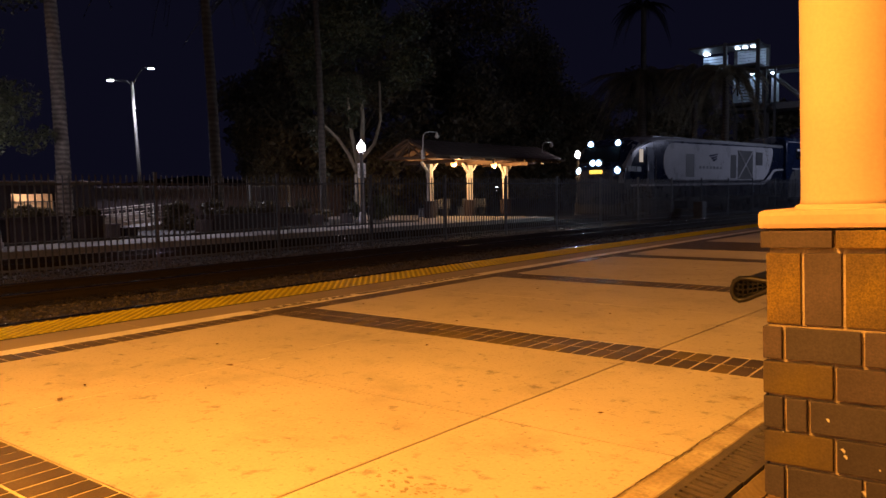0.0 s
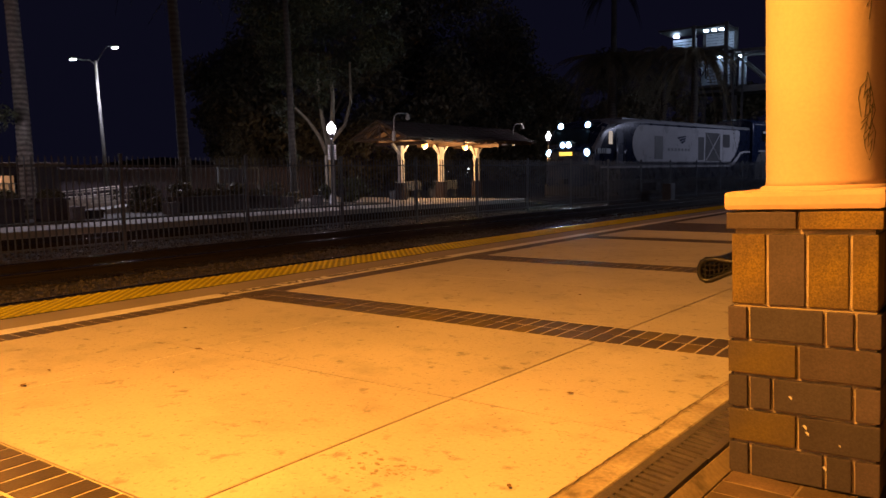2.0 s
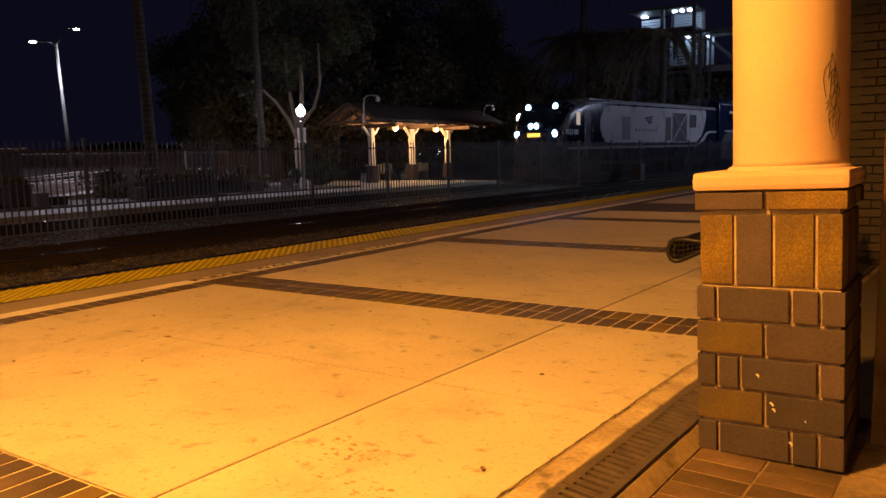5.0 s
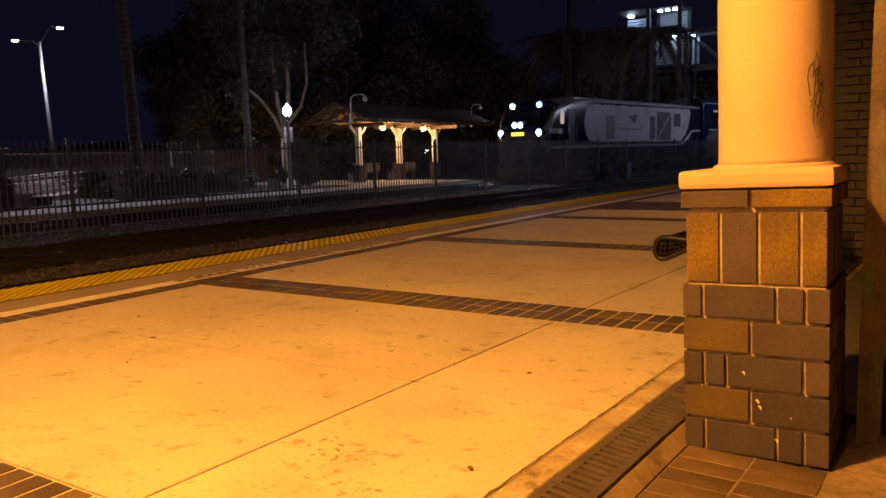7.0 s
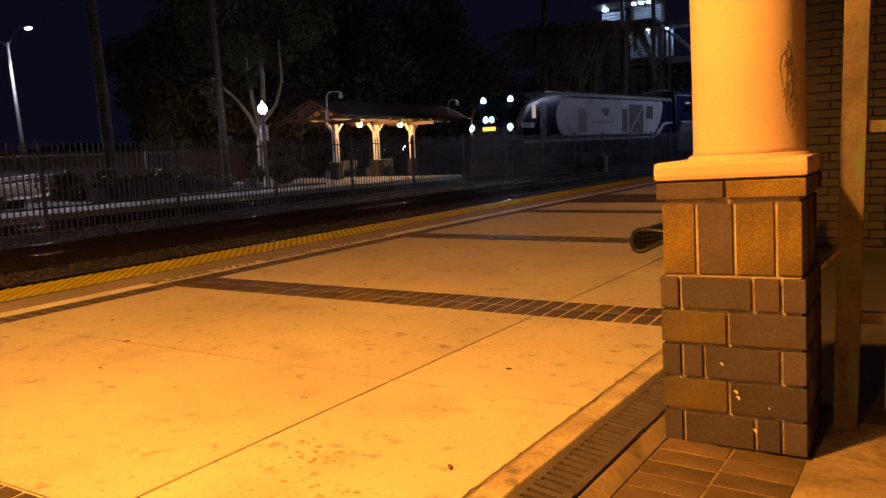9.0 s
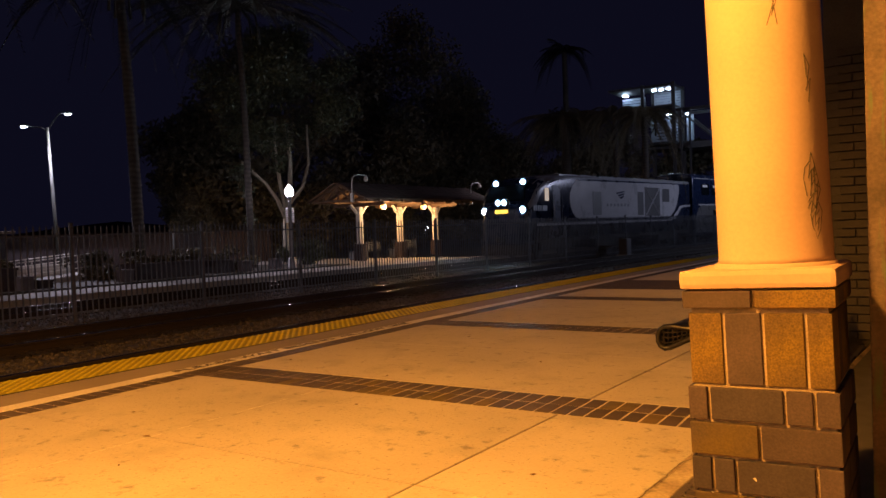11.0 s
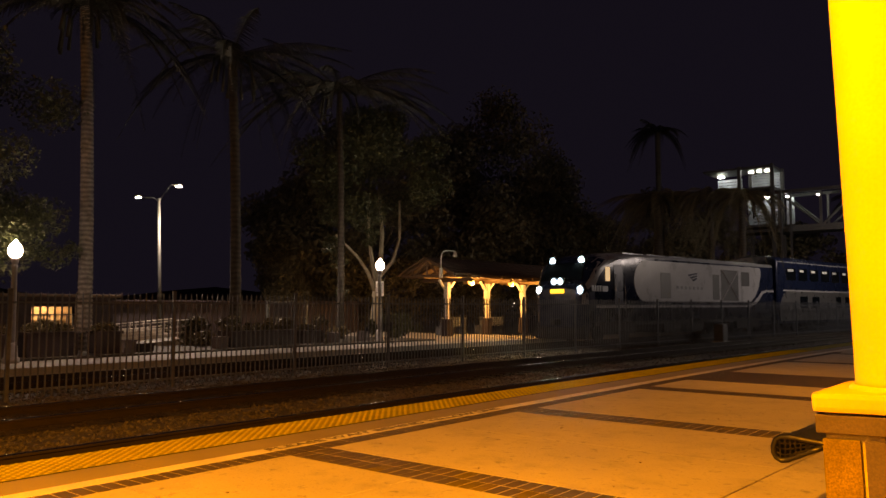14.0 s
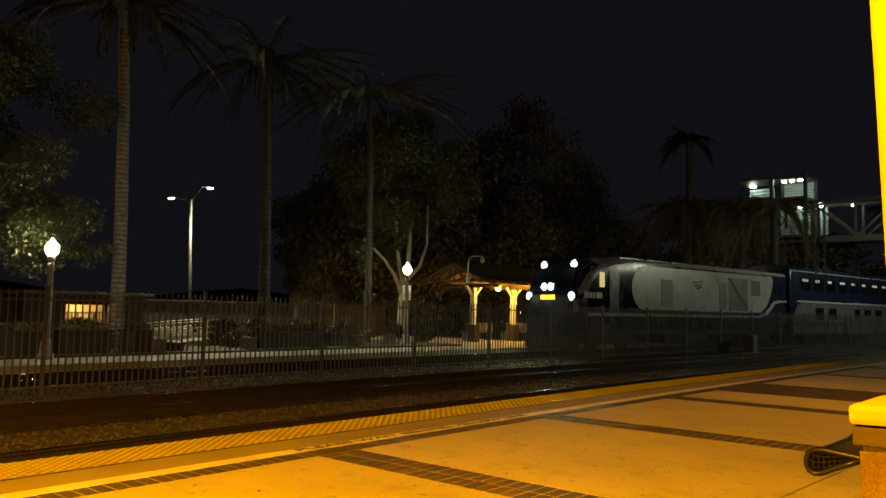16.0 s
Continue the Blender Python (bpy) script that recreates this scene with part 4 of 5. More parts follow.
# dark mass behind
for k, (x, y, top, rx, n, sd) in enumerate(((-33, 35.5, 11.0, 4.5, 40, 21), (-30, 37, 14.0, 6.5, 55, 22), (-30, 54, 19.5, 7.0, 70, 23), (-31, 64, 16.5, 6.0, 55, 24), (-29, 46, 13.0, 5.5, 45, 26), (-40, 80, 14, 7, 45, 27))):
    tree("tall dense dark evergreen tree behind the far platform", x, y, -0.66, limbs(top * 0.3, rx * 0.8, 6, sd, 0.35), clumps(n, 0, 0, 2.0, top, rx, rx, rx * 0.34, sd), 22000, 0.20, sd, "leaf_dark")
for x, y, top, rx, n, sd in ((-17, 67, 10.5, 4.5, 40, 71), (-23, 71, 12.5, 5.0, 45, 72), (-11, 74, 9.0, 4.5, 36, 73), (-3, 72, 8.0, 4.2, 34, 74), (5, 78, 9.0, 5.0, 36, 75), (-27, 62, 9.5, 4.0, 36, 76)):
    tree("dark scrubby tree beyond the railway line", x, y, -0.66, limbs(top * 0.3, rx * 0.8, 6, sd, 0.3), clumps(n, 0, 0, 0.8, top, rx, rx, rx * 0.36, sd), 12000, 0.24, sd, "leaf_dark")
tree("leafy tree lit by the globe lamp beneath it", -18.0, 7.0, FAR, limbs(2.8, 3.2, 6, 31, 0.2), clumps(44, 0, 1.2, 2.9, 9.5, 3.0, 4.0, 0.95, 31) + [(0.6, 3.4, 3.3, 0.55), (0.4, 4.0, 3.05, 0.5), (0.8, 2.9, 3.1, 0.45), (0.3, 4.5, 3.3, 0.4)], 30000, 0.075, 32)
tree("small dark tree behind the street light", -31, 31.5, FAR, limbs(2.2, 2.0, 5, 41, 0.14), clumps(30, 0, 0, 1.4, 8.2, 2.2, 2.2, 0.9, 41), 14000, 0.10, 42, "leaf_dark")


def frond(bm, length, rise, droop, rng):
    """A feather frond in the x-z plane, from the origin outward."""
    n = 14
    pts = []
    for i in range(n + 1):
        t = i / n
        pts.append(Vector((length * t * (1 - 0.18 * t), 0, rise * t - droop * t * t)))
    tube(bm, pts, 0.028, 4, 0.006, cap=False)
    for i in range(2, n * 3):
        t = i / (n * 3)
        j = min(n - 1, int(t * n))
        p = pts[j].lerp(pts[j + 1], t * n - j)
        ll = 0.55 * math.sin(math.pi * min(1, 0.15 + t * 0.9)) + 0.12
        for s in (-1, 1):
            tip = p + Vector((0.32 * ll, s * ll * rng.uniform(0.6, 0.9), -ll * rng.uniform(0.35, 0.7)))
            side = Vector((0.022, 0, 0.012))
            bm.faces.new([bm.verts.new(q) for q in (p - side, p + side, tip)])


def palm(label, x, y, base, h, r, n, length, seed, dead=10, lean=0.0, bark="trunk_palm", hang=1.0, leaf="frond"):
    rng = random.Random(seed)
    ob = thing("palm_tree", label, "palm tree", pose(x, y, base))
    bm = bmesh.new()
    rows = []
    k = int(h / 0.14)
    for i in range(k + 1):
        t = i / k
        rr = r * (1.15 - 0.3 * t + 0.35 * math.exp(-t * h * 1.6))
        rows += [(rr * 1.05, h * t), (rr * 0.94, h * t + 0.09)]
    lathe(bm, rows, 14)
    for v in bm.verts:
        v.co.y += lean * (v.co.z / h) ** 2 * h
        v.co.x += rng.uniform(-0.02, 0.02)
    part("trunk", bm, M[bark], ob, "ringed grey palm trunk")
    bm = bmesh.new()
    for i in range(n):
        sub = bmesh.new()
        up = 1 - i / n
        frond(sub, length * rng.uniform(0.85, 1.1), 1.9 * up + 0.1, hang * (1.4 + 2.6 * (1 - up)), rng)
        bmesh.ops.transform(sub, matrix=pose(0, lean * h, h, 0, 0, rng.uniform(0, 360)), verts=sub.verts[:])
        tmp = bpy.data.meshes.new("t")
        sub.to_mesh(tmp)
        sub.free()
        bm.from_mesh(tmp)
        bpy.data.meshes.remove(tmp)
    part("crown", bm, M[leaf], ob, "arching feather fronds")
    for i in range(dead):
        bm = bmesh.new()
        a = rng.uniform(0, 6.28)
        tube(bm, [(0.2 * math.cos(a), lean * h + 0.2 * math.sin(a), h + 0.1), (0.75 * math.cos(a), lean * h + 0.75 * math.sin(a), h - 0.3), (0.9 * math.cos(a), lean * h + 0.9 * math.sin(a), h - rng.uniform(1.0, 1.7))], 0.02, 6, 0.06)
        part("fruit_stalk", bm, M["frond"], ob)
    return ob


palm("tall palm with a ringed trunk coloured pale as if lit from below", -18.0, 12.2, FAR, 11.6, 0.205, 34, 4.6, 51, lean=-0.03, bark="trunk_lamplit")
palm("tall dark palm with an arching crown", -18.0, 18.1, FAR, 11.4, 0.19, 40, 5.4, 52, lean=-0.035)
palm("slim tall palm with long feather fronds", -18.0, 23.75, FAR, 11.4, 0.14, 44, 6.4, 53, lean=-0.02)
palm("broad date palm behind the train", -16.4, 56, -0.66, 10.4, 0.4, 84, 5.6, 54, 14, hang=1.75, leaf="frond_lit")
palm("tall thin palm behind the train", -19.6, 64, -0.66, 17.6, 0.26, 30, 3.2, 55, 0)
palm("dark palm in front of the lift tower", -12.2, 55.5, -0.66, 10.2, 0.25, 50, 4.2, 56, 4, hang=1.7, leaf="frond_lit")
palm("dark palm beside the lift tower", -8.9, 52, -0.66, 9.4, 0.24, 44, 3.8, 57, 4, hang=1.7, leaf="frond_lit")
palm("thin dark palm beyond the tower", -5.0, 72, -0.66, 11.2, 0.22, 28, 3.4, 58, 0)


def shrub(label, x, y, base, rx, ry, h, n, seed, leaf="leaf"):
    me = leaf_mesh(clumps(16, 0, 0, 0.1, h, rx, ry, 0.3, seed), n, 0.09, seed)
    me.materials.append(M[leaf])
    ob = new("shrub", me)
    ob.matrix_basis = pose(x, y, base)
    return tagged(ob, label, "shrub", "platform shrubs")


shrub("low green shrub catching lamp light", -17.4, 26.6, FAR, 0.9, 2.0, 1.0, 3200, 61)
for i, (x, y) in enumerate(((-17.6, 10.6), (-17.4, 17.4), (-17.5, 19.5), (-17.3, 21.8), (-19, 17.0))):
    shrub("dark clipped shrub behind the far platform", x, y, FAR, 0.8, 1.3, 0.95, 1800, 62 + i, "leaf_dark")


# ---- planters, rails and walls behind the far platform ----
def brick_planter(y0, y1, top, plant=True):
    """A low brick box along the back of the far platform, with dark plants in it."""
    h, w, n = top - FAR - 0.06, y1 - y0, max(2, round((y1 - y0) / 0.42))
    ob = thing("planter", "low dark purple brick planter box on the far platform", "planter", pose(-15.95, y0, FAR + 0.06), group="brick planters")
    part("wall", B((-0.9, 0.0, 0, w, 0, h - 0.07), bevel=0.01), M["planter_brick"], ob)
    part("coping", B((-0.95, 0.04, -0.04, w + 0.04, h - 0.07, h), bevel=0.012), M["planter_brick"], ob)
    if plant:
        me = leaf_mesh([(-0.45, w * (k + 0.5) / n, h + 0.06, 0.24) for k in range(n)], 420 * n, 0.075, int(y0 * 13))
        me.materials.append(M["leaf_dark"])
        c = new("plant", me)
        c.parent = ob


for y0, y1, top, plant in ((6.2, 9.3, 0.50, True), (9.6, 11.05, 0.54, True), (11.75, 12.40, 0.52, True), (13.05, 13.5, 0.1, False), (16.5, 19.4, 0.40, True), (19.9, 20.9, 0.34, True)):
    brick_planter(y0, y1, top, plant)
for y in (12.56, 15.98, 21.35, 23.05):
    ob = thing("pedestal", "short pale concrete pedestal at the platform edge bed", "pedestal", pose(-15.9, y, FAR + 0.06), group="concrete pedestals")
    part("block", B((-0.2, 0.2, -0.2, 0.2, 0, 0.36), bevel=0.015), M["clay"], ob)
    part("cap", B((-0.22, 0.22, -0.22, 0.22, 0.36, 0.41), bevel=0.012), M["clay"], ob)

board = thing("notice_board", "faded framed notice board on two posts in the planting bed", "notice board", pose(-22.0, 24.0, FAR + 0.06))
part("panel", B((-0.03, 0.03, -1.15, 1.2, 0.95, 1.62), bevel=0.01), M["planter_brick"], board)
part("frame", B((-0.05, 0.05, -1.2, 1.25, 1.62, 1.68), (-0.05, 0.05, -1.2, 1.25, 0.89, 0.95)), M["steel_pole"], board)
for y in (-1.17, 1.22):
    part("post", B((-0.05, 0.05, y - 0.05, y + 0.05, 0, 1.72), bevel=0.008), M["steel_pole"], board)

ramp = thing("ramp_railing", "white tube handrails along a sloping concrete ramp", "railing", pose(-18.9, 13.3, FAR + 0.06))
bm = bmesh.new()
lo = [bm.verts.new((x, y, -0.02)) for x, y in ((-1.5, 0.5), (0.06, 0.5), (0.06, 3.6), (-1.5, 3.6))]
hi = [bm.verts.new((v.co.x, v.co.y, 0.04 if v.co.y < 1 else 0.26)) for v in lo]
bm.faces.new(lo[::-1])
bm.faces.new(hi)
for k in range(4):
    bm.faces.new((lo[k], lo[(k + 1) % 4], hi[(k + 1) % 4], hi[k]))
part("ramp", bm, M["concrete_far"], ramp, "pale sloping concrete ramp")
part("kerb_wall", B((-1.62, -1.5, 0.5, 3.6, 0, 0.62), bevel=0.01), M["white_paint"], ramp, "pale low wall behind the ramp")
for x in (-1.42, 0.0):
    for z in (0.24, 0.46, 0.70):
        part("rail", T([(x, 0.0, z), (x, 3.5, z + 0.27)], 0.024, 6), M["white_paint"], ramp)
    for i in range(7):
        y = 0.08 + i * 0.56
        part("upright", T([(x, y, 0.0), (x, y, 0.70 + y * 0.077)], 0.022, 6), M["white_paint"], ramp)

back = thing("wall_back", "low brown brick wall behind the far platform", "wall", kind="structure")
for y0, y1 in ((-10, 11.9), (17.2, 33)):
    part("wall_core", B((-26.4, -26.1, y0, y1, -0.66, 1.5)), M["planter_brick"], back)
    part("coping", B((-26.5, -26.0, y0, y1, 1.5, 1.58), bevel=0.01), M["planter_brick"], back)
kiosk = thing("kiosk", "small dark building with a warmly lit barred opening", "building", pose(-25.5, 14.57, FAR))
part("wall", B((-0.3, 0.3, -2.6, -1.02, 0, 1.9), (-0.3, 0.3, 1.0, 2.4, 0, 1.9), (-0.3, 0.3, -1.02, 1.0, 0, 0.70), (-0.3, 0.3, -1.02, 1.0, 1.50, 1.9)), M["planter_brick"], kiosk)
part("inner_wall", B((-1.3, -1.2, -1.3, 1.3, 0.3, 1.85)), M["lit_wall"], kiosk, "cream wall inside lit by a warm lamp")
part("sill", B((0.3, 0.36, -1.1, 1.08, 0.62, 0.70), bevel=0.01), M["clay"], kiosk)
part("roof", B((-1.5, 0.7, -2.8, 2.6, 1.9, 2.02), bevel=0.02), M["wood_beam"], kiosk)
for z in (0.92, 1.18):
    part("shelf", B((-1.2, -1.1, -0.95, 0.95, z - 0.015, z + 0.015)), M["wood_beam"], kiosk)
for i in range(9):
    part("window_bar", B((0.1, 0.14, -0.92 + i * 0.23, -0.89 + i * 0.23, 0.70, 1.18)), M["iron"], kiosk)
part("window_rail", B((0.09, 0.15, -1.0, 0.98, 1.16, 1.20)), M["iron"], kiosk)
lamp("wall_lamp", (-26.0, 14.6, FAR + 1.62), 60, (1.0, 0.72, 0.50), 0.08)

bm = bmesh.new()
rng = random.Random(5)
prev = None
pts = [(-150, -120 + i * 12, 4 + 3 * noise.noise(Vector((i * 0.4, 0, 1))) + rng.uniform(0, 1.4)) for i in range(40)]
for a, b in zip(pts, pts[1:]):
    bm.faces.new([bm.verts.new(q) for q in ((a[0], a[1], -0.7), (b[0], b[1], -0.7), b, a)])
for a, b in zip(pts, pts[1:]):
    bm.faces.new([bm.verts.new(q) for q in (a, b, (b[0] - 40, b[1], b[2] - 3), (a[0] - 40, a[1], a[2] - 3))])
tagged(part("backdrop", bm, M["hill"]), "far dark rooftops and trees on the skyline", "backdrop", kind="structure")

cabinet = thing("signal_cabinet", "small pale metal trackside cabinet on a concrete foot", "cabinet", pose(-8.0 + bend(38.5), 38.6, -0.56))
part("foot", B((-0.3, 0.3, -0.45, 0.45, 0, 0.12)), M["concrete_far"], cabinet)
part("case", B((-0.22, 0.22, -0.35, 0.35, 0.12, 0.95), bevel=0.02), M["train_panel"], cabinet)
part("door", B((0.22, 0.235, -0.3, 0.3, 0.18, 0.9), bevel=0.004), M["train_panel"], cabinet)


# ---- footbridge with its lift tower ----
tower = thing("footbridge", "steel footbridge with a brightly lit lift tower over the tracks", "footbridge", pose(-10.75, 62, -0.66))
for x in (-1.25, 1.25):
    for y in (0, 3.0):
        part("column", B((x - 0.13, x + 0.13, y - 0.13, y + 0.13, 0, 13.2), bevel=0.01), M["bridge_dark"], tower)
for z in (7.9, 8.3, 10.9, 11.3, 13.0):
    part("floor_beam", B((-1.3, 1.3, -0.1, 3.1, z - 0.1, z + 0.1)), M["bridge_dark"], tower)
slat = mesh("slat", B((-1.12, 1.12, -0.02, 0.02, -0.10, 0.10), bevel=0.005), M["louver"])
for i in range(7):
    piece("slat", slat, tower, pose(0, 2.9, 11.5 + i * 0.23, 12, 0, 0))
for i in range(9):
    piece("slat", slat, tower, pose(0, 2.9, 8.55 + i * 0.255, 12, 0, 0))
for x in (-0.6, 0.0, 0.6):
    part("ceiling_lamp", B((x - 0.14, x + 0.14, 0.9, 1.2, 12.78, 12.88), bevel=0.02), M["tower_lit"], tower, "bright cool white ceiling lamp")
for x in (-0.6, 0.5):
    part("ceiling_lamp", B((x - 0.14, x + 0.14, 1.2, 1.5, 10.7, 10.78), bevel=0.02), M["tower_lit"], tower, "bright cool white ceiling lamp")
for x0, x1 in ((-1.1, -0.65), (0.2, 0.55)):
    part("glass_door", B((x0, x1, 1.6, 1.65, 8.4, 10.6)), M["louver"], tower)
for s in (-1, 1):
    bm = bmesh.new()
    tube(bm, [(-1.1 * s, -0.05, 8.3), (0.1 * s, -0.05, 10.4)], 0.06, 5)
    part("cross_brace", bm, M["bridge_dark"], tower)
# side landing
part("landing_floor", B((-4.1, -1.3, 0.2, 3.0, 11.0, 11.15)), M["bridge_dark"], tower)
part("landing_roof", B((-4.2, -1.3, 0.0, 3.2, 13.0, 13.12)), M["bridge_dark"], tower)
for i in range(6):
    piece("slat", slat, tower, pose(-2.9, 2.9, 11.35 + i * 0.25, 12, 0, 0) @ Matrix.Diagonal((0.9, 1, 1, 1)))
part("ceiling_lamp", B((-3.6, -3.2, 2.0, 2.4, 12.8, 12.9), bevel=0.02), M["tower_lit"], tower, "bright cool white ceiling lamp")
part("side_column", B((1.75, 1.9, -0.1, 0.05, 0, 10.9), (2.45, 2.6, -0.1, 0.05, 0, 10.9)), M["bridge_dark"], tower)
part("side_panel", B((1.9, 2.45, 1.5, 1.56, 8.45, 10.6)), M["louver"], tower, "pale lit wall panel beside the lift")
part("ceiling_lamp", B((2.0, 2.35, 0.7, 1.0, 10.55, 10.62), bevel=0.02), M["tower_lit"], tower, "bright cool white ceiling lamp")
# truss span over the tracks
span = thing("bridge_span", "pale steel truss span of the footbridge", "footbridge", pose(-9.45, 62, -0.66))
part("deck", B((0, 26, 0.3, 2.9, 7.75, 8.15)), M["bridge_steel"], span)
for y in (0.3, 2.9):
    for z, finish in ((8.1, "bridge_steel"), (10.9, "bridge_dark")):
        part("chord", B((0, 26, y - 0.1, y + 0.1, z - 0.12, z + 0.12)), M[finish], span)
    for i in range(9):
        x = 0.3 + i * 3.0
        part("vertical", B((x - 0.08, x + 0.08, y - 0.08, y + 0.08, 8.1, 10.9)), M["bridge_steel"], span)
        part("diagonal", T([(x, y, 8.1 if i % 2 else 10.9), (x + 3.0, y, 10.9 if i % 2 else 8.1)], 0.09, 4), M["bridge_steel"], span)
for x in (2.9, 8.5):
    part("deck_lamp", B((x - 0.1, x + 0.1, 1.5, 1.7, 10.6, 10.68)), M["tower_lit"], span)


# ---- train ----
def skin(sections):
    """A closed body through cross sections, each a list of (x, y, z)."""
    bm = bmesh.new()
    rings = [[bm.verts.new(p) for p in s] for s in sections]
    k = len(rings[0])
    for u, w in zip(rings, rings[1:]):
        for j in range(k):
            bm.faces.new((u[j], u[(j + 1) % k], w[(j + 1) % k], w[j])).smooth = True
    bm.faces.new(rings[0])
    bm.faces.new(rings[-1][::-1])
    return bm


def outline(s, half, low, top, shoulder):
    """Half-round roof over straight sides at s metres behind the nose."""
    pts = [(half, low), (half, top - shoulder)]
    for i in range(1, 5):
        a = math.pi / 2 * i / 5
        pts.append((half - shoulder * 0.9 * (1 - math.cos(a)), top - shoulder + shoulder * 0.78 * math.sin(a)))
    pts.append((half * 0.35, top))
    return [(x, s, z) for x, z in pts] + [(-x, s, z) for x, z in pts[::-1]]


HALF = 1.5
LOCO = 21.2


def side_panel(bm, pts, x):
    """A thin plate with the given (s, z) outline on the side at x."""
    a = [bm.verts.new((x, s, z)) for s, z in pts]
    b = [bm.verts.new((x - 0.012 * (1 if x > 0 else -1), s, z)) for s, z in pts]
    bm.faces.new(a)
    bm.faces.new(b[::-1])
    for i in range(len(pts)):
        j = (i + 1) % len(pts)
        bm.faces.new((a[i], a[j], b[j], b[i]))


def rounded(s0, s1, z0, z1, r0, r1):
    """A plate outline with front corners of radius r0 and rear corners of radius r1."""
    out = []
    for cx, cz, r, a0 in ((s1 - r1, z0 + r1, r1, 270), (s1 - r1 * 0.4, z1 - r1 * 0.4, r1 * 0.4, 0), (s0 + r0, z1 - r0, r0, 90), (s0 + r0, z0 + r0, r0, 180)):
        out += [(cx + r * math.cos(math.radians(a0 + 90 * i / 8)), cz + r * math.sin(math.radians(a0 + 90 * i / 8))) for i in range(9)]
    return out


def wheelset(parent, s):
    bogie = part("bogie", B((-1.2, -1.0, s - 1.6, s + 1.6, 0.35, 0.75), (1.0, 1.2, s - 1.6, s + 1.6, 0.35, 0.75), (-1.0, 1.0, s - 0.3, s + 0.3, 0.45, 0.75), bevel=0.03), M["underframe"], parent)
    for d in (-1.15, 1.15):
        for x in (-0.76, 0.76):
            bm = bmesh.new()
            tube(bm, [(x - 0.06, s + d, 0.485), (x + 0.06, s + d, 0.485)], 0.48, 20)
            part("wheel", bm, M["underframe"], bogie)


BODY = [(0.40, 1.15, 1.0, 2.6, 0.25), (0.48, 1.24, 0.95, 2.95, 0.35), (0.68, 1.37, 0.95, 3.35, 0.48), (1.0, 1.48, 0.95, 3.75, 0.54), (1.5, HALF, 0.95, 3.97, 0.48),
        (3.0, HALF, 0.95, 4.10, 0.30), (4.5, HALF, 0.95, 4.17, 0.22), (LOCO, HALF, 0.95, 4.32, 0.26)]


def flank_x(s, z):
    """Half width of the locomotive body at s metres behind the nose and height z."""
    rows = [(0.24, 1.2, 0.7, 2.62, 0.35), (0.45, 1.36, 0.7, 2.75, 0.4)] + BODY[2:]
    for a, b in zip(rows, rows[1:]):
        if s <= b[0]:
            break
    u = min(1, max(0, (s - a[0]) / (b[0] - a[0])))
    half, top, sh = (a[k] + (b[k] - a[k]) * u for k in (1, 3, 4))
    rise = min(0.98, max(0, (z - (top - sh)) / (0.78 * sh)))
    return half - 0.9 * sh * (1 - math.sqrt(1 - rise * rise)) + 0.015


INNER = [(0.72, 1.72), (0.78, 2.1), (0.88, 2.36), (1.02, 2.68), (1.21, 2.98), (1.6, 3.30), (2.14, 3.59), (2.7, 3.77), (3.32, 3.90), (4.3, 3.98)]
OUTER = [(0.25, 1.72), (0.25, 2.1), (0.27, 2.36), (0.47, 2.72), (0.60, 3.02), (0.77, 3.32), (1.05, 3.62), (1.5, 3.84), (2.5, 4.02), (4.3, 4.13)]


